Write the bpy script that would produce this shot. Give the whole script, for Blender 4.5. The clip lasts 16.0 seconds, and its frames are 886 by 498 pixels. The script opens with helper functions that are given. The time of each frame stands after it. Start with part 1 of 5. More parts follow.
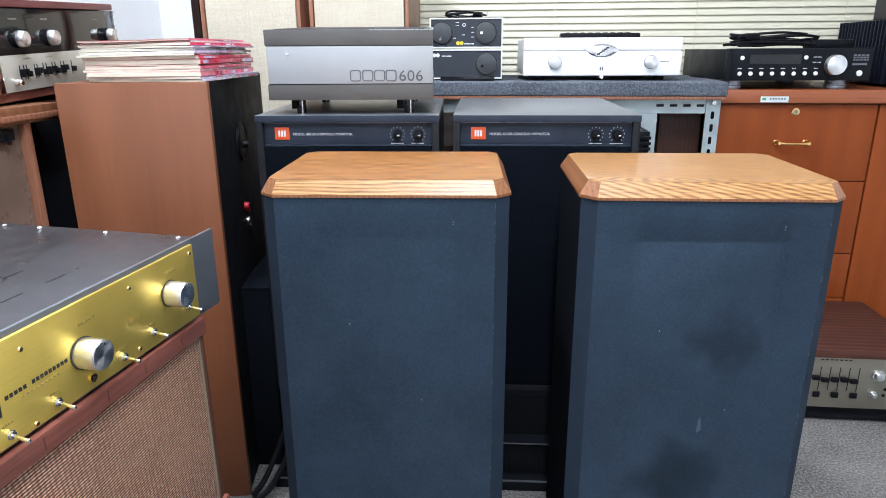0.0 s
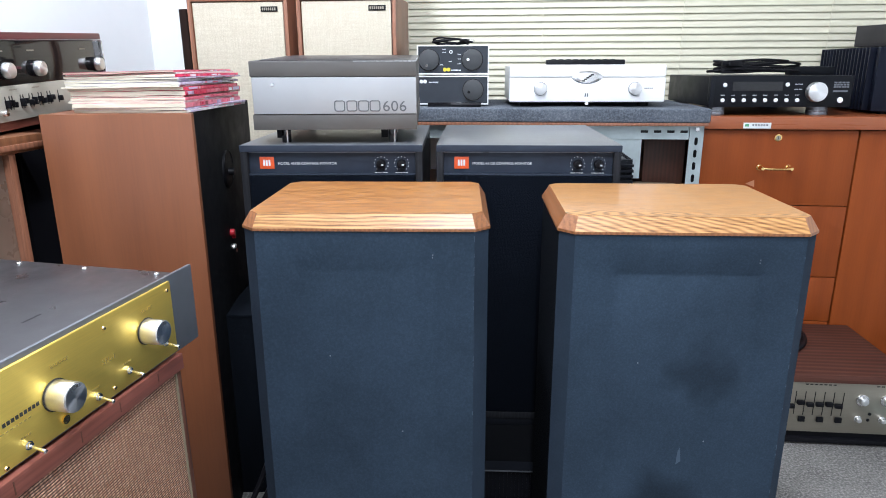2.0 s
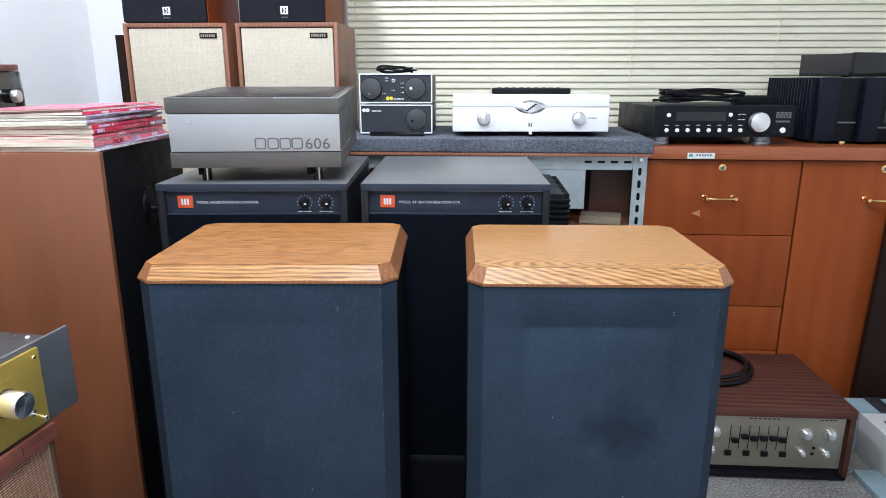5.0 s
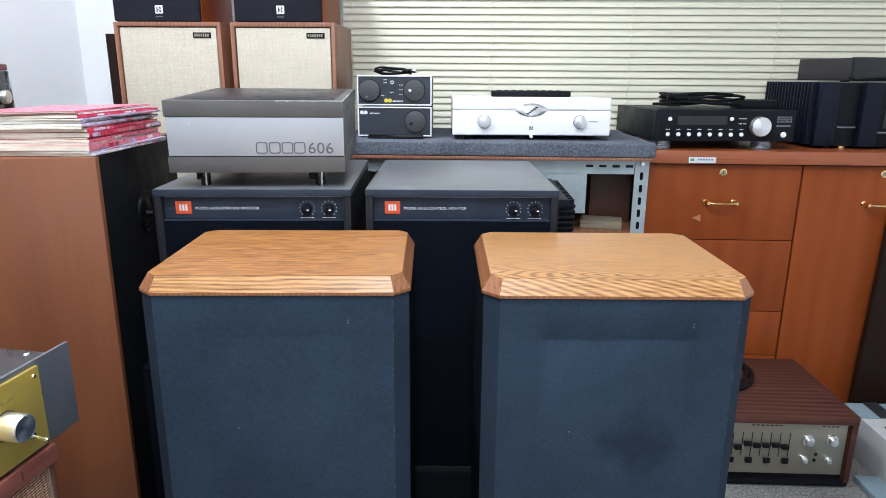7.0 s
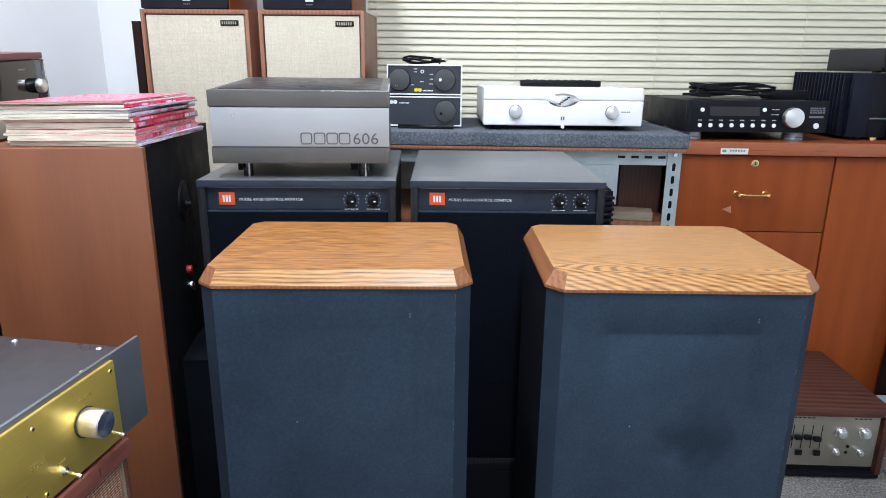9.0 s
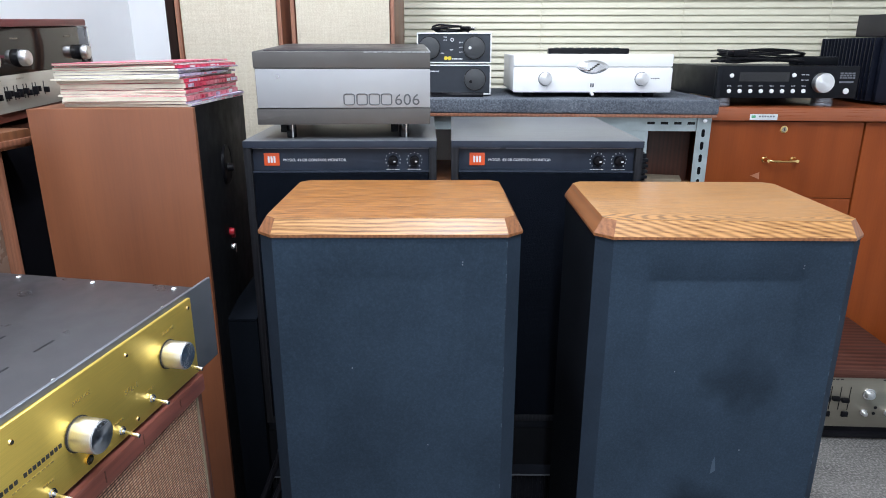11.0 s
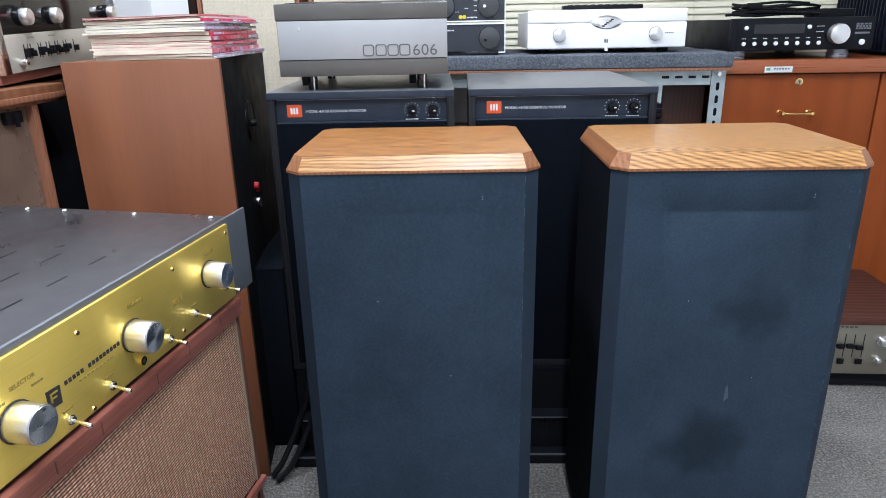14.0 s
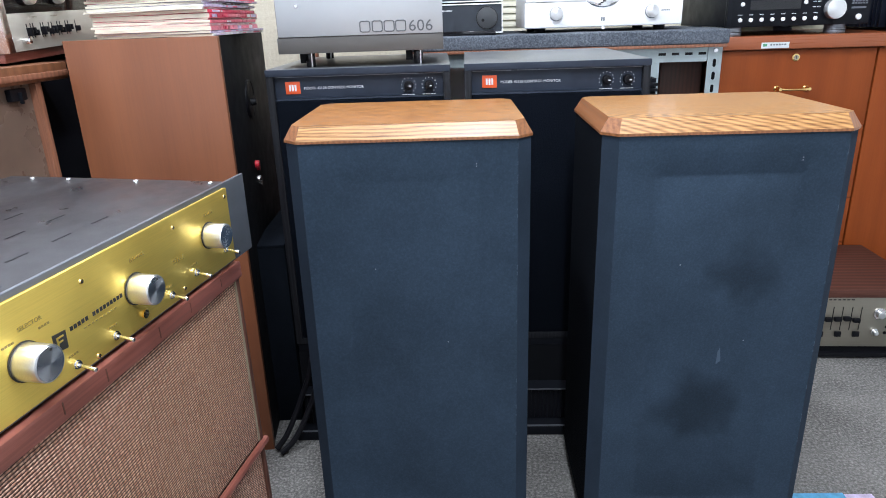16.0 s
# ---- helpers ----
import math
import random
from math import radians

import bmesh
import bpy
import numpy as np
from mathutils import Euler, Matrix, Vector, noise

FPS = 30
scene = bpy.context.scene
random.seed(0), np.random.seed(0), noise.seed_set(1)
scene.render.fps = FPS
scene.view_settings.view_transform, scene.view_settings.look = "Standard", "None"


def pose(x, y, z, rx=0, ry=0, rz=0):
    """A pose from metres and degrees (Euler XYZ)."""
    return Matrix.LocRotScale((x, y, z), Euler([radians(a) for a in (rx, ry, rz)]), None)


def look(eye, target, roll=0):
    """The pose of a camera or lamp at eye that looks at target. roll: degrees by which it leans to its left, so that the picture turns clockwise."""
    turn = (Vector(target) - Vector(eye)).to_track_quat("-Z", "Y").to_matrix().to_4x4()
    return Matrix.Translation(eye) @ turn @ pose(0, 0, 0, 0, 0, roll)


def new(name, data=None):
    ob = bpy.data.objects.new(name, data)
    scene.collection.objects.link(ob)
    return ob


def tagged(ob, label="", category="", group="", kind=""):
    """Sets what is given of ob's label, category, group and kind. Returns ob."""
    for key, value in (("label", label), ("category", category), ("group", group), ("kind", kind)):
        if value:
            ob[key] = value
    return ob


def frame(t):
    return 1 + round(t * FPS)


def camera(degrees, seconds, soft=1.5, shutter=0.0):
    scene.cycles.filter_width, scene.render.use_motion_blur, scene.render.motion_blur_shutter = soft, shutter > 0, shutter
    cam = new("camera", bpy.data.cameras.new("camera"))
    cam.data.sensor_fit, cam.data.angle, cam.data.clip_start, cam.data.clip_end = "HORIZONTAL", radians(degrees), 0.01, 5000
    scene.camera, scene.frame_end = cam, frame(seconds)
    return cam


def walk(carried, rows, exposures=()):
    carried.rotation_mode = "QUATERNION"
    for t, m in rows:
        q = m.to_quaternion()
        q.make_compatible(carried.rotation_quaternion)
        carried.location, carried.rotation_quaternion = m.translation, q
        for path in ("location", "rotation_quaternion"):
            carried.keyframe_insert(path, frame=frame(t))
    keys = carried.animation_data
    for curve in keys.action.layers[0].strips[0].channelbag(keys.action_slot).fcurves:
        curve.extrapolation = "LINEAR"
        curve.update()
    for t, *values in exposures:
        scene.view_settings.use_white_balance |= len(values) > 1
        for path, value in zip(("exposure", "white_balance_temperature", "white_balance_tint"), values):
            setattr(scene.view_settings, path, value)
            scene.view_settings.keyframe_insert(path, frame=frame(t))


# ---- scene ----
cam = camera(68.3, 16.0, soft=0.95)
PATH = [
    (0, (0.11, 0.011, 0.939), (-0.079, 1.914, 0.354), -0.3),
    (0.5, (0.112, 0.005, 0.945), (-0.075, 1.912, 0.374), -0.2),
    (1, (0.114, 0.006, 0.949), (-0.07, 1.917, 0.391), -0.2),
    (1.5, (0.12, 0.008, 0.957), (-0.059, 1.923, 0.408), -0.2),
    (2, (0.133, 0.013, 0.966), (-0.042, 1.931, 0.426), -0.2),
    (2.5, (0.16, 0.023, 0.976), (-0.01, 1.944, 0.445), -0.2),
    (3, (0.188, 0.031, 0.985), (0.028, 1.955, 0.464), -0.2),
    (3.5, (0.204, 0.041, 0.991), (0.053, 1.968, 0.478), -0.1),
    (4, (0.217, 0.052, 0.998), (0.076, 1.981, 0.49), -0.0),
    (4.5, (0.235, 0.063, 1.005), (0.106, 1.994, 0.5), -0.0),
    (7, (0.193, 0.101, 1.018), (0.122, 2.035, 0.511), 0.4),
    (7.5, (0.167, 0.109, 1.015), (0.102, 2.04, 0.5), 0.5),
    (8, (0.147, 0.113, 1.019), (0.082, 2.042, 0.495), 0.6),
    (8.5, (0.128, 0.112, 1.021), (0.064, 2.039, 0.489), 0.6),
    (9, (0.106, 0.108, 1.021), (0.039, 2.032, 0.481), 0.6),
    (11.5, (0.043, 0.056, 0.969), (-0.059, 1.961, 0.369), -0.1),
    (12, (0.039, 0.046, 0.959), (-0.069, 1.947, 0.347), -0.3),
    (12.5, (0.037, 0.037, 0.953), (-0.079, 1.934, 0.33), -0.5),
    (13, (0.039, 0.027, 0.949), (-0.085, 1.921, 0.316), -0.7),
    (13.5, (0.042, 0.022, 0.94), (-0.091, 1.911, 0.298), -0.9),
    (14, (0.042, 0.011, 0.932), (-0.096, 1.899, 0.286), -1.1),
    (14.5, (0.039, 0.004, 0.923), (-0.104, 1.889, 0.27), -1.3),
    (15, (0.042, -0.001, 0.918), (-0.107, 1.881, 0.257), -1.5),
    (15.5, (0.048, -0.01, 0.911), (-0.105, 1.87, 0.245), -1.7),
    (16, (0.058, -0.02, 0.902), (-0.096, 1.859, 0.235), -1.9),
]
walk(cam, [(t, look(eye, target, roll)) for t, eye, target, roll in PATH],
     [(0.0, 0.28), (1.0, 0.32), (2.0, 0.27), (2.5, 0.12), (3.0, 0.06), (4.5, 0.05), (7.0, 0.05), (9.0, 0.01), (11.5, 0.02), (14.0, 0.08), (15.0, 0.08), (15.5, 0.10), (16.0, 0.24)])

# ---- world and lights ----
world = bpy.data.worlds.new("world")
scene.world = world
world.use_nodes = True
wn = world.node_tree.nodes
sky = wn.new("ShaderNodeTexSky")
sky.sky_type, sky.sun_disc = "NISHITA", False
sky.sun_elevation, sky.sun_rotation = radians(35), radians(160)
world.node_tree.links.new(sky.outputs[0], wn["Background"].inputs[0])
wn["Background"].inputs[1].default_value = 0.08
scene.view_settings.exposure = 0.0


def ceiling_lamp(x, y, sx, sy, power, colour=(0.808, 0.882, 1.0), rz=0):
    la = bpy.data.lights.new("fluorescent_lamp", "AREA")
    la.shape, la.size, la.size_y, la.energy, la.color = "RECTANGLE", sx, sy, power, colour
    ob = new("fluorescent_lamp", la)
    ob.matrix_world = pose(x, y, 2.44, 0, 0, rz)
    return ob


ceiling_lamp(0.20, -0.55, 0.14, 1.2, 51)
ceiling_lamp(0.38, 0.45, 1.2, 0.10, 29)
ceiling_lamp(-0.52, 1.28, 0.14, 1.2, 34)

# ---- materials ----


def material(name):
    m = bpy.data.materials.new(name)
    m.use_nodes = True
    nt = m.node_tree
    return m, nt, nt.nodes["Principled BSDF"]


def coords(nt, scale=(1, 1, 1), rot=(0, 0, 0), jitter=True):
    tc = nt.nodes.new("ShaderNodeTexCoord")
    mp = nt.nodes.new("ShaderNodeMapping")
    mp.inputs["Scale"].default_value = scale
    mp.inputs["Rotation"].default_value = rot
    nt.links.new(tc.outputs["Object"], mp.inputs["Vector"])
    if jitter:
        info = nt.nodes.new("ShaderNodeObjectInfo")
        mul = nt.nodes.new("ShaderNodeMath")
        mul.operation = "MULTIPLY"
        mul.inputs[1].default_value = 3.7
        nt.links.new(info.outputs["Random"], mul.inputs[0])
        nt.links.new(mul.outputs[0], mp.inputs["Location"])
    return mp.outputs["Vector"]


def noise_tex(nt, vec, scale, detail=4, rough=0.55, distortion=0.0):
    n = nt.nodes.new("ShaderNodeTexNoise")
    n.inputs["Scale"].default_value = scale
    n.inputs["Detail"].default_value = detail
    n.inputs["Roughness"].default_value = rough
    n.inputs["Distortion"].default_value = distortion
    nt.links.new(vec, n.inputs["Vector"])
    return n.outputs["Fac"]


def ramp(nt, fac, stops):
    r = nt.nodes.new("ShaderNodeValToRGB")
    el = r.color_ramp.elements
    while len(el) < len(stops):
        el.new(0.5)
    for e, (p, c) in zip(el, stops):
        e.position, e.color = p, (*c, 1)
    nt.links.new(fac, r.inputs[0])
    return r.outputs[0]


def mix(nt, fac, a, b, mode="MIX"):
    n = nt.nodes.new("ShaderNodeMix")
    n.data_type, n.blend_type = "RGBA", mode
    if isinstance(fac, float):
        n.inputs["Factor"].default_value = fac
    else:
        nt.links.new(fac, n.inputs["Factor"])
    for k, v in ((6, a), (7, b)):
        if isinstance(v, tuple):
            n.inputs[k].default_value = (*v, 1)
        else:
            nt.links.new(v, n.inputs[k])
    return n.outputs[2]


def bump(nt, bsdf, height, strength=0.2, distance=0.001):
    b = nt.nodes.new("ShaderNodeBump")
    b.inputs["Strength"].default_value = strength
    b.inputs["Distance"].default_value = distance
    nt.links.new(height, b.inputs["Height"])
    nt.links.new(b.outputs[0], bsdf.inputs["Normal"])


def ranged(nt, fac, lo, hi):
    r = nt.nodes.new("ShaderNodeMapRange")
    r.inputs["To Min"].default_value, r.inputs["To Max"].default_value = lo, hi
    r.inputs["From Min"].default_value, r.inputs["From Max"].default_value = 0.3, 0.7
    nt.links.new(fac, r.inputs["Value"])
    return r.outputs[0]


def plain(name, colour, rough=0.5, metal=0.0, var=0.12, scale=14, grain=0.0, grain_scale=900, coat=0.0):
    """A painted, plastic or metal surface with faint smudges and, if asked, a fine grain."""
    m, nt, b = material(name)
    v = coords(nt)
    n = noise_tex(nt, v, scale, 5)
    dark = tuple(c * (1 - var) for c in colour)
    light = tuple(min(1, c * (1 + var)) for c in colour)
    nt.links.new(ramp(nt, n, [(0.3, dark), (0.7, light)]), b.inputs["Base Color"])
    b.inputs["Metallic"].default_value = metal
    nt.links.new(ranged(nt, noise_tex(nt, v, scale * 2.3, 4), max(0.03, rough - 0.08), min(1, rough + 0.08)), b.inputs["Roughness"])
    b.inputs["Coat Weight"].default_value = coat
    if grain:
        bump(nt, b, noise_tex(nt, v, grain_scale, 2), grain, 0.0006)
    return m


def brushed(name, colour, rough, along=(1, 60, 60), strength=0.12, metal=1.0):
    m, nt, b = material(name)
    v = coords(nt, along)
    n = noise_tex(nt, v, 22, 4)
    s = noise_tex(nt, coords(nt), 9, 4)
    c = ramp(nt, n, [(0.25, tuple(x * 0.9 for x in colour)), (0.75, tuple(min(1, x * 1.08) for x in colour))])
    nt.links.new(mix(nt, 0.25, c, ramp(nt, s, [(0.35, tuple(x * 0.75 for x in colour)), (0.65, colour)])), b.inputs["Base Color"])
    b.inputs["Metallic"].default_value = metal
    nt.links.new(ranged(nt, s, rough - 0.05, rough + 0.07), b.inputs["Roughness"])
    bump(nt, b, n, strength, 0.0004)
    return m


def wood(name, dark, mid, light, axis=0, rings=26.0, rough=0.42, wave=0.6, pores=0.35, coat=0.0, warp=6.0, crisp=(0.35, 0.6), fleck=0.03, coat_rough=0.25, slant=0.0):
    """Veneer: long warped growth lines along one axis, fine pores, broad uneven tone."""
    m, nt, b = material(name)
    sc = [1.0, 1.0, 1.0]
    sc[axis] = 0.16
    v = coords(nt, tuple(sc), (0, 0, radians(slant)))
    w = nt.nodes.new("ShaderNodeTexWave")
    w.wave_type, w.bands_direction = "BANDS", ("Y", "X", "X")[axis]
    w.inputs["Scale"].default_value = rings
    w.inputs["Distortion"].default_value = warp
    w.inputs["Detail"].default_value = 3
    w.inputs["Detail Scale"].default_value = 0.35
    nt.links.new(v, w.inputs["Vector"])
    sc2 = [1.0, 1.0, 1.0]
    sc2[axis] = fleck
    fine = noise_tex(nt, coords(nt, tuple(sc2)), 320, 5, 0.6)
    broad = noise_tex(nt, coords(nt, tuple(sc)), 7, 4)
    base = ramp(nt, broad, [(0.3, mid), (0.7, light)])
    lines = ramp(nt, w.outputs["Fac"], [(0.0, dark), (0.45, mid), (1.0, light)])
    c = mix(nt, wave, base, lines)
    c = mix(nt, pores, c, ramp(nt, fine, [(crisp[0], dark), (crisp[1], light)]), "MIX")
    nt.links.new(c, b.inputs["Base Color"])
    nt.links.new(ranged(nt, fine, rough - 0.08, rough + 0.1), b.inputs["Roughness"])
    b.inputs["Coat Weight"].default_value = coat
    b.inputs["Coat Roughness"].default_value = coat_rough
    bump(nt, b, fine, 0.12, 0.0005)
    return m


def cathedral(name, dark, mid, light):
    """Flat-sawn veneer: long nested arches round a heart near the front edge, straight lines behind."""
    m, nt, b = material(name)
    v = coords(nt, (0.17, 1.0, 1.0), jitter=False)
    mp = v.node
    mp.inputs["Location"].default_value = (-0.012, -0.028, 0.0)
    w = nt.nodes.new("ShaderNodeTexWave")
    w.wave_type, w.rings_direction = "RINGS", "Z"
    w.inputs["Scale"].default_value = 78
    w.inputs["Distortion"].default_value = 5.5
    w.inputs["Detail"].default_value = 3
    w.inputs["Detail Scale"].default_value = 1.1
    nt.links.new(v, w.inputs["Vector"])
    fine = noise_tex(nt, coords(nt, (0.08, 1, 1)), 320, 5, 0.6)
    broad = noise_tex(nt, coords(nt, (0.2, 1, 1)), 9, 4)
    base = ramp(nt, broad, [(0.3, mid), (0.7, light)])
    lines = ramp(nt, w.outputs["Fac"], [(0.12, dark), (0.34, mid), (0.6, light)])
    c = mix(nt, 0.22, mix(nt, ranged(nt, broad, 0.8, 1.0), base, lines), ramp(nt, fine, [(0.41, dark), (0.53, light)]))
    nt.links.new(c, b.inputs["Base Color"])
    nt.links.new(ranged(nt, fine, 0.28, 0.46), b.inputs["Roughness"])
    b.inputs["Coat Weight"].default_value = 0.15
    bump(nt, b, fine, 0.12, 0.0005)
    return m


def cloth(name, colour, thread=0.0011, rough=0.95, strength=0.6, var=0.25, fleck=None, spec=0.15, fluff=0.7, blotches=()):
    m, nt, b = material(name)
    v = coords(nt)
    waves = []
    for d in ("X", "Z"):
        w = nt.nodes.new("ShaderNodeTexWave")
        w.bands_direction = d
        w.inputs["Scale"].default_value = 0.314 / thread
        w.inputs["Distortion"].default_value = 1.2
        w.inputs["Detail"].default_value = 2
        nt.links.new(v, w.inputs["Vector"])
        waves.append(w.outputs["Fac"])
    mx = nt.nodes.new("ShaderNodeMath")
    mx.operation = "MULTIPLY"
    nt.links.new(waves[0], mx.inputs[0])
    nt.links.new(waves[1], mx.inputs[1])
    big = noise_tex(nt, v, 8, 6, 0.65)
    c = ramp(nt, big, [(0.3, tuple(x * (1 - var) for x in colour)), (0.7, tuple(x * (1 + var) for x in colour))])
    lint = noise_tex(nt, v, 300, 4, 0.75)
    c = mix(nt, fluff, c, ramp(nt, lint, [(0.32, tuple(x * 0.45 for x in colour)), (0.5, colour), (0.7, tuple(min(1, x * 1.9) for x in colour))]))
    if fleck:
        f1 = noise_tex(nt, coords(nt, (0.05, 1, 1)), 260, 3)
        f2 = noise_tex(nt, coords(nt, (1, 1, 0.05)), 260, 3)
        c = mix(nt, 0.45, c, ramp(nt, f1, [(0.36, fleck), (0.62, colour)]))
        c = mix(nt, 0.35, c, ramp(nt, f2, [(0.36, fleck), (0.62, colour)]))
    for cx, cz, r, keep in blotches:
        # a soft, uneven dark patch painted for a driver behind the cloth
        tc = nt.nodes.new("ShaderNodeTexCoord")
        warp = nt.nodes.new("ShaderNodeTexNoise")
        warp.inputs["Scale"].default_value = 16
        warp.inputs["Detail"].default_value = 3
        nt.links.new(tc.outputs["Object"], warp.inputs["Vector"])
        shift = nt.nodes.new("ShaderNodeVectorMath")
        shift.operation = "MULTIPLY_ADD"
        shift.inputs[1].default_value = (0.10, 0.0, 0.10)
        nt.links.new(warp.outputs["Color"], shift.inputs[0])
        nt.links.new(tc.outputs["Object"], shift.inputs[2])
        dist = nt.nodes.new("ShaderNodeVectorMath")
        dist.operation = "DISTANCE"
        dist.inputs[1].default_value = (cx + 0.05, 0.0, cz + 0.05)
        nt.links.new(shift.outputs["Vector"], dist.inputs[0])
        mr = nt.nodes.new("ShaderNodeMapRange")
        mr.interpolation_type = "SMOOTHSTEP"
        mr.inputs["From Min"].default_value, mr.inputs["From Max"].default_value = r * 0.3, r
        mr.inputs["To Min"].default_value, mr.inputs["To Max"].default_value = 1.0 - keep, 0.0
        nt.links.new(dist.outputs["Value"], mr.inputs["Value"])
        c = mix(nt, mr.outputs[0], c, tuple(x * 0.12 for x in colour))
    nt.links.new(c, b.inputs["Base Color"])
    b.inputs["Roughness"].default_value = rough
    b.inputs["Specular IOR Level"].default_value = spec
    bump(nt, b, mx.outputs[0], strength, 0.0008)
    return m


def basket_weave(name, dark, mid, light):
    """Coarse woven grille: level rows of short strands, some pale, with dark gaps between the rows."""
    m, nt, b = material(name)
    v = coords(nt, (1, 1, 1), (0, radians(3), 0), jitter=False)
    facs = []
    for direction, period, warp in (("Z", 0.0033, 0.7), ("X", 0.0058, 2.2)):
        w = nt.nodes.new("ShaderNodeTexWave")
        w.bands_direction = direction
        w.inputs["Scale"].default_value = 0.314 / period
        w.inputs["Distortion"].default_value = warp
        w.inputs["Detail"].default_value = 2
        w.inputs["Detail Scale"].default_value = 3.0
        nt.links.new(v, w.inputs["Vector"])
        facs.append(w.outputs["Fac"])
    tone = noise_tex(nt, coords(nt, (0.35, 1, 1), jitter=False), 420, 2, 0.6)
    strand = ramp(nt, tone, [(0.36, mid), (0.66, light)])
    gap = mix(nt, 0.55, strand, ramp(nt, facs[1], [(0.10, dark), (0.55, (1, 1, 1))]), "MULTIPLY")
    c = mix(nt, ramp(nt, facs[0], [(0.22, (1, 1, 1)), (0.52, (0, 0, 0))]), gap, dark)
    c = mix(nt, 0.15, c, ramp(nt, noise_tex(nt, v, 6, 4), [(0.3, dark), (0.75, mid)]))
    nt.links.new(c, b.inputs["Base Color"])
    b.inputs["Roughness"].default_value = 0.7
    bump(nt, b, facs[0], 0.5, 0.0020)
    return m


def speckle(name, dark, mid, light, scale, rough=0.95, height=0.003, strength=0.8):
    m, nt, b = material(name)
    v = coords(nt, jitter=False)
    f = noise_tex(nt, v, scale, 3, 0.7)
    g = noise_tex(nt, v, 4, 4)
    c = ramp(nt, f, [(0.33, dark), (0.5, mid), (0.68, light)])
    c = mix(nt, 0.3, c, ramp(nt, g, [(0.3, dark), (0.7, light)]))
    nt.links.new(c, b.inputs["Base Color"])
    b.inputs["Roughness"].default_value = rough
    bump(nt, b, f, strength, height)
    return m


M = {}
M["wall"] = plain("wall_paint", (0.86, 0.87, 0.88), 0.6, 0, 0.03, 3, 0.15, 260)
M["ceiling"] = plain("ceiling_paint", (0.8, 0.8, 0.78), 0.7, 0, 0.04, 4)
M["carpet"] = speckle("grey_carpet", (0.035, 0.033, 0.031), (0.130, 0.124, 0.115), (0.33, 0.315, 0.295), 170)
M["felt"] = speckle("blue_grey_felt", (0.03, 0.036, 0.05), (0.085, 0.10, 0.125), (0.20, 0.22, 0.25), 230)
M["oak"] = wood("oak_veneer", (0.07, 0.020, 0.004), (0.29, 0.108, 0.025), (0.42, 0.18, 0.048), 0, 30, 0.36, 0.42, 0.55, 0.15, 11, (0.40, 0.56), 0.09)
M["oak_wavy"] = cathedral("wavy_oak_veneer", (0.085, 0.028, 0.006), (0.33, 0.14, 0.038), (0.48, 0.235, 0.080))
M["oak_light"] = wood("oak_edge", (0.075, 0.022, 0.004), (0.36, 0.155, 0.042), (0.52, 0.27, 0.095), 0, 105, 0.38, 0.8, 0.35, 0.2, 8, (0.40, 0.52), 0.05)
M["oak_slant"] = wood("slant_grained_oak_edge", (0.085, 0.026, 0.005), (0.36, 0.155, 0.042), (0.52, 0.27, 0.095), 0, 120, 0.38, 0.8, 0.3, 0.2, 7, (0.40, 0.52), 0.05, slant=42)
# cross-grained oak, darkened in colour for the shade on sideways faces
M["oak_shaded"] = wood("shaded_oak_edge", (0.10, 0.035, 0.012), (0.24, 0.085, 0.03), (0.30, 0.12, 0.045), 1, 40, 0.36, 0.5, 0.4, 0.15, 4)
M["grille"] = cloth("navy_grille_cloth", (0.0230, 0.0375, 0.057), 0.0013, 0.9, 0.15, 0.25, fluff=0.3)
# dark blotches in the colour imitate drivers showing through the cloth
M["grille_blotched"] = cloth("blotched_grille_cloth", (0.0230, 0.0375, 0.057), 0.0013, 0.9, 0.15, 0.25, fluff=0.3, blotches=((-0.016, 0.275, 0.080, 0.50), (0.040, 0.512, 0.070, 0.55)))
# front navy made darker: the corners' shade is put into this colour
M["grille_shaded"] = cloth("shaded_navy_cloth", (0.019, 0.030, 0.046), 0.0013, 0.9, 0.10, 0.2, fluff=0.15)
# near-black, far darker than the navy front
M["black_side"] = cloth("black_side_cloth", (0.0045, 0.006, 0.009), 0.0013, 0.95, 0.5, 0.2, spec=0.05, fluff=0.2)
M["black_cloth"] = cloth("black_grille_cloth", (0.0035, 0.005, 0.0085), 0.0012, 0.95, 0.6, 0.2, spec=0.05, fluff=0.3)
M["charcoal_cloth"] = cloth("charcoal_grille_cloth", (0.020, 0.021, 0.028), 0.0012, 0.95, 0.6, 0.2, spec=0.1, fluff=0.3)
M["tan_cloth"] = cloth("cream_linen_cloth", (0.62, 0.56, 0.45), 0.0016, 0.95, 0.5, 0.08, (0.50, 0.43, 0.32))
M["board"] = plain("slate_board", (0.10, 0.155, 0.225), 0.8, 0, 0.2, 9)
M["lint"] = plain("pale_lint", (0.046, 0.070, 0.100), 0.9)
# black ash for the tops, with reflected sheen put into its greys
M["ash_sheen"] = wood("sheen_paled_ash_veneer", (0.005, 0.005, 0.006), (0.042, 0.046, 0.052), (0.18, 0.19, 0.205), 0, 60, 0.42, 0.7, 0.5, 0.6, 5, (0.40, 0.55), 0.03, 0.40)
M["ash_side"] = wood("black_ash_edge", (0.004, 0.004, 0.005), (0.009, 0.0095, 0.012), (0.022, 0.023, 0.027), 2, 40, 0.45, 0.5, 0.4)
M["panel_black"] = plain("slate_panel", (0.030, 0.038, 0.055), 0.42, 0, 0.15, 20, 0.1)
M["black_matt"] = plain("matt_black_paint", (0.004, 0.0045, 0.006), 0.65, 0, 0.2, 10, 0.1)
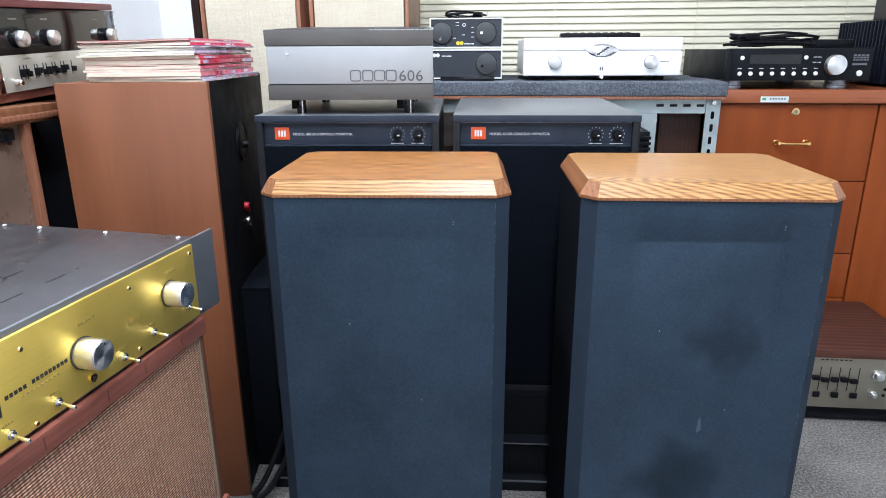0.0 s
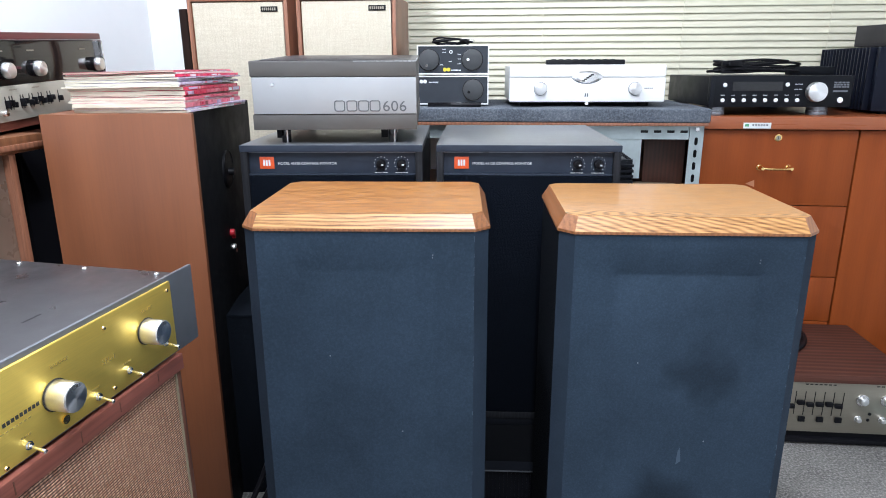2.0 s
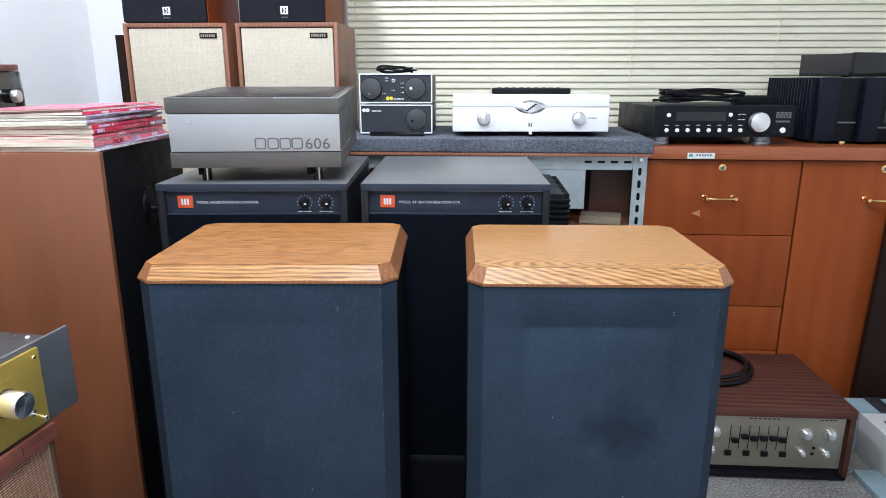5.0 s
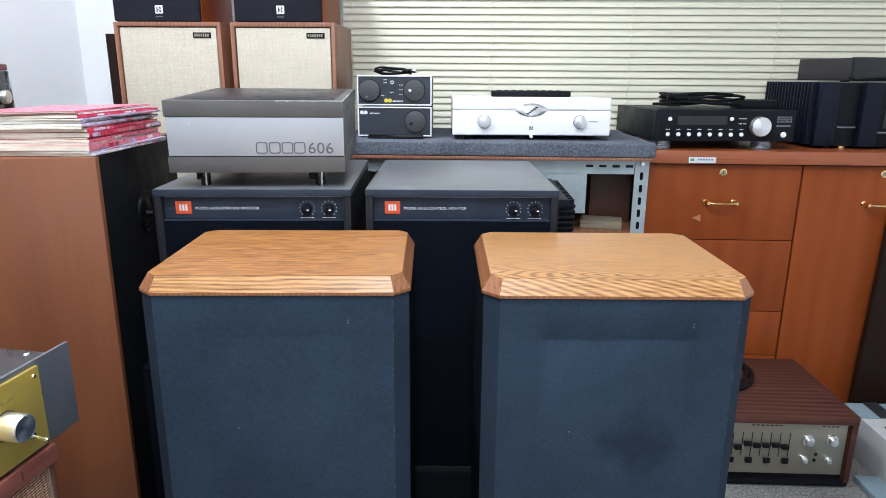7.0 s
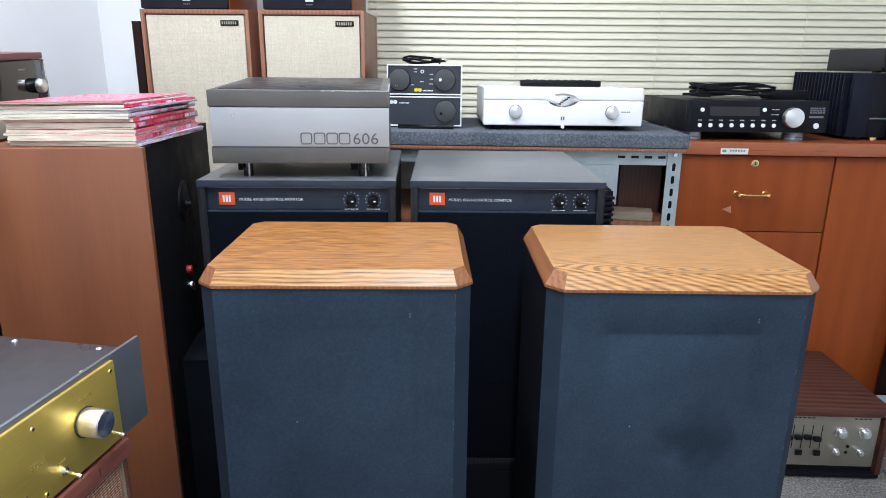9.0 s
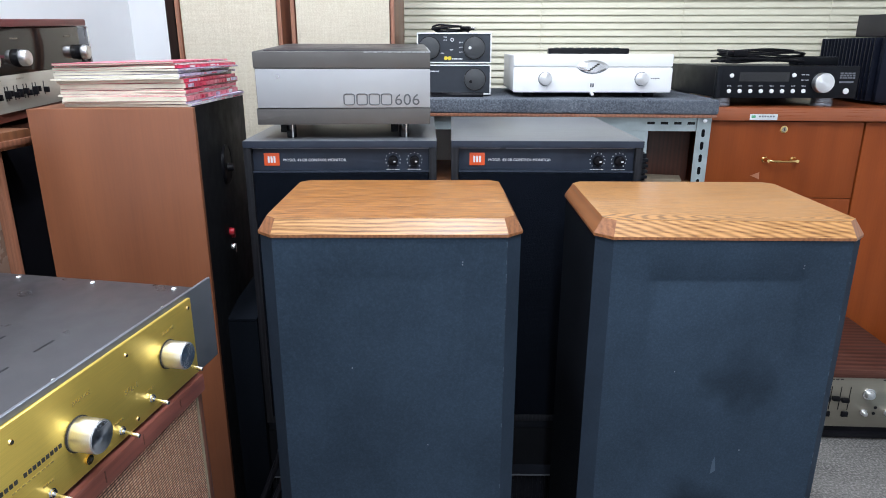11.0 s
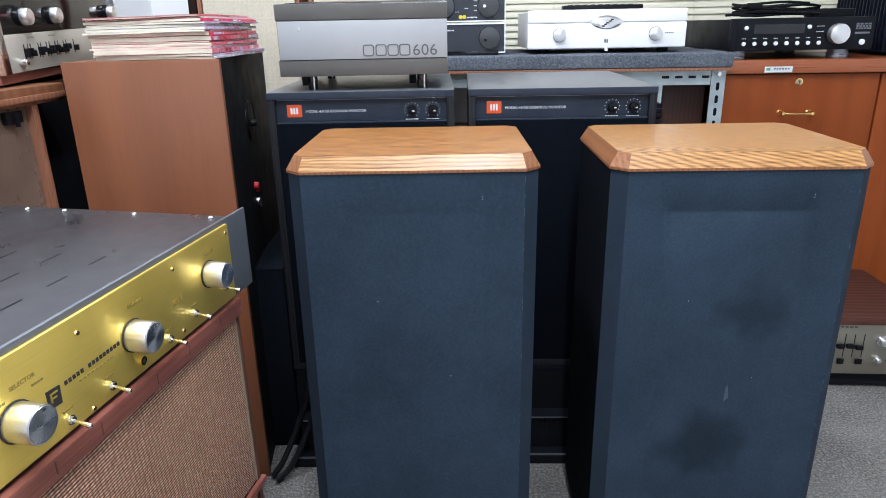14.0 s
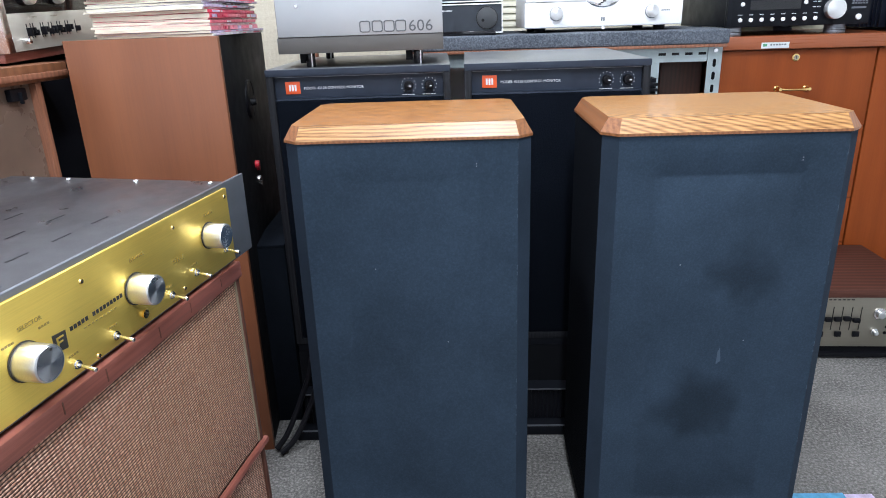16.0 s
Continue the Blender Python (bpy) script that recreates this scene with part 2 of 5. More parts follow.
M["black"] = plain("black_plastic", (0.006, 0.006, 0.008), 0.45)
M["black_gloss"] = plain("black_gloss", (0.008, 0.008, 0.01), 0.12)
M["black_metal"] = plain("black_anodised", (0.006, 0.007, 0.010), 0.42, 0.0, 0.2, 10, 0.1)
M["navy_metal"] = plain("navy_anodised", (0.007, 0.009, 0.017), 0.36, 0.1, 0.15, 10, 0.1)
M["rubber"] = plain("black_rubber", (0.007, 0.007, 0.009), 0.4)
M["orange"] = plain("orange_badge", (0.75, 0.10, 0.025), 0.4)
M["white_ink"] = plain("white_ink", (0.75, 0.76, 0.78), 0.5)
M["dark_ink"] = plain("dark_ink", (0.022, 0.020, 0.017), 0.7)
M["quad_grey"] = plain("warm_grey_enamel", (0.105, 0.10, 0.095), 0.45, 0.2, 0.1, 9, 0.15, 1200)
M["quad_front"] = plain("silver_enamel", (0.39, 0.405, 0.42), 0.42, 0.25, 0.05, 6, 0.1, 1200)
M["quad_ink"] = plain("grey_ink", (0.10, 0.11, 0.12), 0.5)
M["mahogany"] = wood("red_brown_veneer", (0.115, 0.034, 0.013), (0.172, 0.054, 0.022), (0.265, 0.092, 0.038), 2, 4, 0.48, 0.12, 0.12, 0.08, 22)
M["cherry"] = wood("cherry_veneer", (0.14, 0.027, 0.006), (0.215, 0.044, 0.009), (0.285, 0.064, 0.014), 2, 5, 0.42, 0.14, 0.13, 0.04, 14)
M["cherry_h"] = wood("cherry_top_veneer", (0.17, 0.038, 0.012), (0.26, 0.062, 0.019), (0.33, 0.090, 0.030), 0, 16, 0.32, 0.3, 0.22, 0.25, 5)
M["red_wood"] = wood("red_stained_wood", (0.09, 0.025, 0.016), (0.20, 0.06, 0.042), (0.28, 0.095, 0.07), 0, 30, 0.38, 0.5, 0.35, 0.2, 5)
M["teak"] = wood("teak_veneer", (0.075, 0.027, 0.012), (0.155, 0.058, 0.025), (0.24, 0.10, 0.046), 2, 12, 0.42, 0.45, 0.3, 0.1, 14)
M["walnut"] = wood("walnut_frame", (0.10, 0.035, 0.018), (0.22, 0.085, 0.045), (0.33, 0.14, 0.08), 2, 26, 0.42, 0.45, 0.3, 0.1, 5)
M["dark_wood"] = wood("dark_wood", (0.03, 0.012, 0.008), (0.07, 0.025, 0.015), (0.11, 0.04, 0.024), 2, 26, 0.45, 0.4, 0.3)
M["dark_board_wood"] = wood("near_black_wood", (0.006, 0.003, 0.002), (0.014, 0.006, 0.004), (0.022, 0.010, 0.006), 2, 20, 0.55, 0.3, 0.3)
M["rosewood"] = wood("striped_rosewood", (0.012, 0.005, 0.004), (0.045, 0.017, 0.013), (0.125, 0.050, 0.036), 0, 15, 0.45, 0.6, 0.3, 0.0, 7)
M["weave"] = basket_weave("brown_basket_weave", (0.020, 0.008, 0.006), (0.42, 0.18, 0.11), (0.80, 0.52, 0.38))
M["smoked_door"] = plain("smoked_door", (0.17, 0.115, 0.085), 0.3, 0, 0.25, 7)
M["gold"] = brushed("gold_plate", (0.92, 0.67, 0.15), 0.38, (1, 60, 60), 0.06, 0.8)
M["gold_ink"] = plain("dark_gold_ink", (0.25, 0.175, 0.04), 0.5)
M["steel_top"] = plain("grey_hammered_paint", (0.040, 0.038, 0.042), 0.34, 0.35, 0.12, 12, 0.1)
M["plate_grey"] = plain("grey_plate", (0.17, 0.18, 0.20), 0.35, 0.6, 0.1, 10)
M["chrome"] = plain("bright_metal", (0.82, 0.82, 0.83), 0.2, 1.0, 0.05, 30)
M["alu"] = brushed("turned_aluminium", (0.86, 0.86, 0.86), 0.36, (30, 30, 30), 0.06)
M["spun"] = brushed("spun_aluminium", (0.80, 0.82, 0.84), 0.26, (1, 1, 1), 0.03)
M["champagne"] = brushed("champagne_plate", (0.36, 0.33, 0.27), 0.36, (1, 60, 60), 0.1, 0.8)
M["silver_panel"] = brushed("silver_panel", (0.52, 0.49, 0.42), 0.4, (1, 60, 60), 0.1, 0.3)
M["maroon"] = wood("maroon_wood", (0.05, 0.012, 0.012), (0.12, 0.028, 0.028), (0.18, 0.05, 0.05), 0, 30, 0.38, 0.5, 0.3, 0.1, 5)
M["brass"] = plain("polished_brass", (0.85, 0.60, 0.25), 0.22, 1.0, 0.08, 30)
M["white_metal"] = plain("silver_white_metal", (0.88, 0.88, 0.88), 0.38, 0.12, 0.03, 8, 0.05)
M["galv"] = plain("galvanised_steel", (0.40, 0.46, 0.47), 0.42, 0.55, 0.14, 22, 0.1)
M["dial"] = plain("grey_dial", (0.045, 0.048, 0.052), 0.55)
M["naim_front"] = plain("charcoal_front", (0.022, 0.028, 0.038), 0.5, 0, 0.1, 20, 0.1)
M["yellow"] = plain("yellow_ink", (0.75, 0.6, 0.05), 0.5)
M["red"] = plain("red_plastic", (0.55, 0.02, 0.035), 0.35)
M["paper"] = plain("page_edges", (0.66, 0.615, 0.49), 0.85, 0, 0.14, 30)
M["blind"] = plain("cream_slat", (0.70, 0.665, 0.52), 0.45, 0, 0.04, 4)
M["card"] = plain("white_carton", (0.45, 0.46, 0.455), 0.6, 0, 0.06, 8)
M["teal"] = plain("pale_blue_plastic", (0.20, 0.28, 0.31), 0.4, 0, 0.15, 9)
M["blue_tape"] = plain("blue_tape", (0.10, 0.34, 0.55), 0.45, 0, 0.3, 60, 0.3, 300)
M["sticker"] = plain("pale_sticker", (0.62, 0.66, 0.66), 0.5)
M["green"] = plain("green_ink", (0.08, 0.3, 0.16), 0.5)
M["tape"] = plain("tan_tape", (0.42, 0.17, 0.09), 0.6)
M["pale_board"] = plain("pale_board", (0.20, 0.16, 0.11), 0.7)
for key, col in (("cover_pink", (0.80, 0.24, 0.30)), ("cover_red", (0.70, 0.05, 0.11)), ("cover_white", (0.80, 0.77, 0.76)),
                 ("cover_rose", (0.75, 0.15, 0.22)), ("cover_lilac", (0.62, 0.52, 0.70)), ("cover_dark", (0.20, 0.05, 0.05))):
    M[key] = plain(key, col, 0.3, 0, 0.3, 60)
for key in ("black_matt", "black_metal", "navy_metal", "black", "panel_black", "ash_side", "dark_board_wood", "cherry", "rosewood", "rubber", "board"):
    M[key].node_tree.nodes["Principled BSDF"].inputs["Specular IOR Level"].default_value = 0.15


def machined(key, axis, amount, turn=0.25):
    """Fine tool marks: the gloss spreads across them."""
    nt = M[key].node_tree
    b = nt.nodes["Principled BSDF"]
    tg = nt.nodes.new("ShaderNodeTangent")
    tg.direction_type, tg.axis = "RADIAL", axis
    nt.links.new(tg.outputs[0], b.inputs["Tangent"])
    b.inputs["Anisotropic"].default_value = amount
    b.inputs["Anisotropic Rotation"].default_value = turn


machined("alu", "Y", 0.65)
machined("spun", "Y", 0.85, 0.0)
machined("gold", "Z", 0.75)
glass, gnt, gb = material("smoked_glass")
gb.inputs["Base Color"].default_value = (0.012, 0.011, 0.011, 1)
gb.inputs["Roughness"].default_value = 0.06
M["glass"] = glass
pane_glass, pnt, pb = material("window_glass")
pb.inputs["Transmission Weight"].default_value = 1.0
pb.inputs["Roughness"].default_value = 0.0
pb.inputs["Base Color"].default_value = (0.95, 0.97, 0.96, 1)
M["pane"] = pane_glass

# ---- mesh helpers ----


def box(x0, x1, y0, y1, z0, z1, bevel=0.0, seg=2):
    bm = bmesh.new()
    bmesh.ops.create_cube(bm, size=1, matrix=Matrix.Translation(((x0 + x1) / 2, (y0 + y1) / 2, (z0 + z1) / 2)) @ Matrix.Diagonal((x1 - x0, y1 - y0, z1 - z0, 1)))
    if bevel:
        bmesh.ops.bevel(bm, geom=bm.edges[:], offset=bevel, segments=seg, profile=0.6, affect="EDGES")
    return bm


def rod(r, length, m=Matrix(), r2=None, n=28, bevel=0.0):
    """A turned piece along local -y from y = 0 to y = -length, moved by m."""
    bm = bmesh.new()
    bmesh.ops.create_cone(bm, cap_ends=True, segments=n, radius1=r, radius2=r if r2 is None else r2, depth=length,
                          matrix=m @ Matrix.Translation((0, -length / 2, 0)) @ Matrix.Rotation(radians(90), 4, "X"))
    if bevel:
        rim = [e for e in bm.edges if len(e.link_faces) == 2 and any(len(f.verts) > 4 for f in e.link_faces)]
        bmesh.ops.bevel(bm, geom=rim, offset=bevel, segments=2, profile=0.5, affect="EDGES")
    return bm


def post(r, z0, z1, x=0, y=0, n=24, bevel=0.0, r2=None):
    """An upright turned piece."""
    return rod(r, z1 - z0, Matrix.Translation((x, y, z0)) @ Matrix.Rotation(radians(-90), 4, "X"), r2, n, bevel)


def prism(outline, z0, z1, inset=0.0):
    """A straight-sided solid on a convex outline; the top may be drawn in."""
    bm = bmesh.new()
    cx = sum(p[0] for p in outline) / len(outline)
    cy = sum(p[1] for p in outline) / len(outline)
    low = [bm.verts.new((x, y, z0)) for x, y in outline]
    top = [bm.verts.new((cx + (x - cx) * (1 - inset), cy + (y - cy) * (1 - inset), z1)) for x, y in outline]
    bm.faces.new(low[::-1])
    bm.faces.new(top)
    for i in range(len(low)):
        j = (i + 1) % len(low)
        bm.faces.new((low[i], low[j], top[j], top[i]))
    return bm


def solid(corners, faces):
    bm = bmesh.new()
    vs = [bm.verts.new(c) for c in corners]
    for f in faces:
        bm.faces.new([vs[i] for i in f])
    bmesh.ops.recalc_face_normals(bm, faces=bm.faces[:])
    return bm


def join(*bms):
    """Joins pieces into the first of them."""
    first = bms[0]
    for b in bms[1:]:
        me = bpy.data.meshes.new("tmp")
        b.to_mesh(me)
        first.from_mesh(me)
        bpy.data.meshes.remove(me)
        b.free()
    return first


def smooth_path(points, steps=8, closed=False):
    out, n = [], len(points)
    ps = [Vector(p) for p in points]
    for i in range(n if closed else n - 1):
        if closed:
            a, b, c, d = ps[i - 1], ps[i], ps[(i + 1) % n], ps[(i + 2) % n]
        else:
            a, b, c, d = ps[max(0, i - 1)], ps[i], ps[i + 1], ps[min(n - 1, i + 2)]
        for k in range(steps):
            t = k / steps
            out.append(0.5 * (2 * b + (c - a) * t + (2 * a - 5 * b + 4 * c - d) * t * t + (3 * b - a - 3 * c + d) * t ** 3))
    if not closed:
        out.append(ps[-1])
    return out


def tube(points, r, n=8, steps=8, closed=False):
    """A cable through points."""
    path = smooth_path(points, steps, closed)
    bm, rings = bmesh.new(), []
    for i, p in enumerate(path):
        a = path[i - 1] if i or closed else p
        b = path[(i + 1) % len(path)] if i < len(path) - 1 or closed else p
        d = (b - a).normalized()
        side = d.cross(Vector((0.13, 0.21, 0.97))).normalized()
        up = side.cross(d)
        rings.append([bm.verts.new(p + r * (math.cos(k * math.tau / n) * side + math.sin(k * math.tau / n) * up)) for k in range(n)])
    for i in range(len(rings) if closed else len(rings) - 1):
        a, b = rings[i], rings[(i + 1) % len(rings)]
        for k in range(n):
            bm.faces.new((a[k], a[(k + 1) % n], b[(k + 1) % n], b[k]))
    if not closed:
        bm.faces.new(rings[0][::-1])
        bm.faces.new(rings[-1])
    return bm


def part(name, bm, mat, parent=None, label="", m=None):
    me = bpy.data.meshes.new(name)
    bm.to_mesh(me)
    bm.free()
    for p in me.polygons:
        p.use_smooth = True
    me.set_sharp_from_angle(angle=radians(32))
    me.materials.append(M[mat] if isinstance(mat, str) else mat)
    ob = new(name, me)
    if parent is not None:
        ob.parent = parent
    if m is not None:
        ob.matrix_basis = m
    if label:
        ob["label"] = label
    return ob


def thing(name, m, label, category, group=""):
    e = new(name)
    e.empty_display_size = 0.05
    e.matrix_basis = m
    return tagged(e, label, category, group)


def structure(name, bm, mat, label=""):
    return tagged(part(name, bm, mat), label, name.split("_")[0], "", "structure")


def lettering(name, body, size, x, z, mat, parent, y=-0.0006, spacing=1.0, stretch=1.0, centre=False, label=""):
    """Printed words on a front that faces local -y."""
    cu = bpy.data.curves.new("words", "FONT")
    cu.body, cu.size, cu.space_character, cu.extrude = body, size, spacing, 0.0002
    if centre:
        cu.align_x = "CENTER"
    ob = bpy.data.objects.new("words", cu)
    me = bpy.data.meshes.new_from_object(ob)
    bpy.data.objects.remove(ob)
    me.name = name
    me.materials.clear()
    me.materials.append(M[mat])
    o = new(name, me)
    o.parent = parent
    o.matrix_basis = Matrix.Translation((x, y, z)) @ Matrix.Rotation(radians(90), 4, "X") @ Matrix.Diagonal((stretch, 1, 1, 1))
    if label:
        o["label"] = label
    return o


def bars(name, x0, x1, z0, z1, count, mat, parent, y=-0.0006, gap=0.35, label=""):
    """Plain bars in place of a name."""
    w = (x1 - x0) / count
    bm = join(*[box(x0 + i * w, x0 + (i + 1 - gap) * w, y - 0.0002, y + 0.0004, z0, z1) for i in range(count)])
    return part(name, bm, mat, parent, label)

# ---- large structure ----
structure("floor", box(-1.3, 2.3, -1.9, 2.6, -0.08, 0.0), "carpet", "grey speckled loop-pile carpet covering the shop floor")
structure("ceiling", box(-1.3, 2.3, -1.9, 2.6, 2.5, 2.6), "ceiling", "plain white ceiling")
structure("wall_west", box(-1.3, -1.185, -1.9, 2.6, 0.0, 2.5), "wall", "plain white painted wall")
structure("wall_east", box(2.2, 2.3, -1.9, 2.6, 0.0, 2.5), "wall", "plain white painted wall")
structure("wall_south", box(-1.185, 2.2, -1.9, -1.8, 0.0, 2.5), "wall", "plain white painted wall")
structure("wall_north", join(box(-1.185, -0.3, 2.47, 2.6, 0, 2.5), box(-0.3, 2.05, 2.47, 2.6, 0, 0.9), box(-0.3, 2.05, 2.47, 2.6, 1.85, 2.5),
                             box(2.05, 2.2, 2.47, 2.6, 0, 2.5)), "wall", "white wall with a wide window opening")
win = tagged(part("window_1", join(box(-0.3, 2.05, 2.52, 2.56, 0.9, 0.94), box(-0.3, 2.05, 2.52, 2.56, 1.81, 1.85), box(-0.3, -0.26, 2.52, 2.56, 0.94, 1.81),
                                   box(2.01, 2.05, 2.52, 2.56, 0.94, 1.81)), "alu"),
             "aluminium window behind closed slatted blinds", "window", "", "structure")
for x0, x1 in ((-0.26, 2.01),):
    p = part("pane", box(x0, x1, 2.536, 2.542, 0.94, 1.81), "pane", win)
    p.visible_shadow = False

# slatted blind
blind = thing("window_blind", pose(0, 2.42, 0), "cream slatted blind hanging closed in front of the window", "blind")


def slat_mesh():
    bm = bmesh.new()
    prof = [(-0.0125, -0.0012), (-0.006, 0.0008), (0.0, 0.0014), (0.006, 0.0008), (0.0125, -0.0012)]
    up = [[bm.verts.new((x, y, z + 0.0003)) for y, z in prof] for x in (-0.235, 1.95)]
    dn = [[bm.verts.new((x, y, z - 0.0003)) for y, z in prof] for x in (-0.235, 1.95)]
    for k in range(4):
        bm.faces.new((up[0][k], up[1][k], up[1][k + 1], up[0][k + 1]))
        bm.faces.new((dn[0][k], dn[0][k + 1], dn[1][k + 1], dn[1][k]))
    for k in (0, 4):
        bm.faces.new((up[0][k], dn[0][k], dn[1][k], up[1][k]))
    bmesh.ops.recalc_face_normals(bm, faces=bm.faces[:])
    return bm


first = None
for i in range(44):
    m = Matrix.Translation((0, 0, 0.81 + i * 0.0225)) @ Matrix.Rotation(radians(66 + random.uniform(-2.5, 2.5)), 4, "X") @ Matrix.Rotation(radians(random.uniform(-0.05, 0.05)), 4, "Y")
    if first is None:
        first = part("slat", slat_mesh(), "blind", blind, "", m)
    else:
        o = new("slat", first.data)
        o.parent, o.matrix_basis = blind, m
part("head_rail", box(-0.24, 1.955, -0.02, 0.02, 1.80, 1.84, 0.003), "blind", blind)
part("bottom_rail", box(-0.235, 1.95, -0.01, 0.01, 0.785, 0.795, 0.002), "blind", blind)
for x in (-0.205, 0.262, 0.73, 1.205, 1.68):
    part("ladder_cord", tube([(x, -0.0145, 0.79), (x + 0.001, -0.015, 1.3), (x, -0.0145, 1.81)], 0.0011, 6, 4), "blind", blind)

# ---- floor-standing speakers with oak caps ----


def octagon(w, d, cut, grow=0.0):
    h = w / 2 + grow
    y0, y1 = -grow, d + grow
    c = cut + grow * 0.586
    return [(-h + c, y0), (h - c, y0), (h, y0 + c), (h, y1 - c), (h - c, y1), (-h + c, y1), (-h, y1 - c), (-h, y0 + c)]


def oak_speaker(m, label, top_wood, framed):
    t = thing("floor_speaker", m, label, "speaker", "pair of oak-capped floor speakers")
    W, D, H, C = 0.367, 0.290, 0.7335, 0.021
    low, top, lip = octagon(W, D, C, 0.0025), octagon(W, D, C, -0.0095), octagon(W, D, C, 0.0025)
    part("cabinet", prism([(x, max(y, 0.012)) for x, y in octagon(W, D, C, -0.002)], 0.03, H - 0.002), "board", t)
    # front cloth, drawn in a little along the edge of the baffle behind it
    dip = 0.0020 if framed else 0.0006
    xs = sorted(s * k for s in (-1, 1) for k in (W / 2 - C, 0.112, 0.107, 0.100, 0.094, 0.04))
    zs = [0.03, 0.09, 0.095, 0.102, 0.108, 0.25, 0.45, H - 0.070, H - 0.064, H - 0.057, H - 0.052, H]

    def sunk(x, z):
        d = min(0.112 - abs(x), H - 0.052 - z, z - 0.09)
        return dip * max(0.0, min(1.0, d / 0.005, (0.018 - d) / 0.006))

    bm = bmesh.new()
    rows = [[bm.verts.new((x, sunk(x, z), z)) for x in xs] for z in zs]
    for r0, r1 in zip(rows, rows[1:]):
        for k in range(len(xs) - 1):
            bm.faces.new((r0[k], r0[k + 1], r1[k + 1], r1[k]))
    rim = rows[0] + [r[-1] for r in rows[1:]] + rows[-1][-2::-1] + [r[0] for r in rows[-2:0:-1]]
    back = [bm.verts.new((v.co.x, 0.006, v.co.z)) for v in rim]
    for k in range(len(rim)):
        q = (k + 1) % len(rim)
        bm.faces.new((rim[q], rim[k], back[k], back[q]))
    bm.faces.new(back[::-1])
    bmesh.ops.recalc_face_normals(bm, faces=bm.faces[:])
    part("front_cloth", bm, "grille_blotched" if framed else "grille", t)
    if framed:
        part("scuff", solid([(0.012, -0.0003, 0.362), (0.019, -0.0003, 0.368), (0.016, -0.0003, 0.392), (0.013, -0.0003, 0.384), (0.012, 0.0002, 0.362), (0.019, 0.0002, 0.368), (0.016, 0.0002, 0.392), (0.013, 0.0002, 0.384)],
                            [(0, 1, 2, 3), (7, 6, 5, 4), (0, 4, 5, 1), (1, 5, 6, 2), (2, 6, 7, 3), (3, 7, 4, 0)]), "lint", t, "pale rubbed scuff on the cloth")
    # corner cloth has its shade in the colour; side cloth is near-black
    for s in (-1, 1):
        part("corner_cloth", prism([(s * (W / 2 - C), 0.0), (s * W / 2, C), (s * (W / 2 - 0.003), C + 0.002), (s * (W / 2 - C) - s * 0.001, 0.003)][::s], 0.03, H), "grille_shaded", t)
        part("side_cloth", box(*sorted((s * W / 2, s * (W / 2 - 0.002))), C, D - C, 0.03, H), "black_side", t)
    part("base", prism(octagon(W, D, C, -0.006), 0.0, 0.03), "black", t)
    # oak cap: lip, four bevels, four corner facets, top
    z0, z1, z2 = H, H + 0.004, H + 0.0248
    # lip, side bevels and corner facets carry shade in their oak colour
    part("cap_lip", prism(lip, z0, z1), "oak_shaded", t)
    names = ["oak_light", "oak_shaded", "oak_shaded", "oak_shaded", "oak_light", "oak_shaded", "oak_shaded", "oak_shaded"]
    if framed:
        names[0] = "oak_slant"
    for i in range(8):
        j = (i + 1) % 8
        a, b, c, d = low[i], low[j], top[j], top[i]
        e = 0.0006
        part("bevel" if i % 2 == 0 else "corner_facet",
             solid([(*a, z1), (*b, z1), (*c, z2 - e), (*d, z2 - e), (c[0] * 0.98, 0.145 + (c[1] - 0.145) * 0.98, z1), (d[0] * 0.98, 0.145 + (d[1] - 0.145) * 0.98, z1)],
                   [(0, 1, 2, 3), (0, 5, 4, 1), (5, 3, 2, 4), (0, 3, 5), (1, 4, 2)]), names[i], t)
    part("top_panel", prism(top, z1, z2), top_wood, t, "oak-veneered top")
    # frayed cloth at the seam of the front and the corner
    for k in range(14):
        z = 0.20 + 0.52 * random.random()
        part("fray", box(W / 2 - C - 0.0007, W / 2 - C + 0.0001, -0.0004, 0.0004, z, z + random.uniform(0.002, 0.009)), "lint", t)
    for x, z in ((0.1, 0.041), (0.1003, 0.037), (-0.06, 0.2), (0.05, 0.33)):
        part("speck", box(x, x + 0.0014, -0.0004, 0.0004, H - z, H - z + 0.0016), "plate_grey", t)
    return t


oak_speaker(pose(-0.067, 0.9265, 0, 0, 0, 3.4), "tall speaker wrapped in navy cloth with plain-grained oak top", "oak", False)
oak_speaker(pose(0.402, 0.9385, 0, 0, 0, 2.0), "tall speaker wrapped in navy cloth with wavy-grained oak top", "oak_wavy", True)

# ---- black studio monitors on stands ----


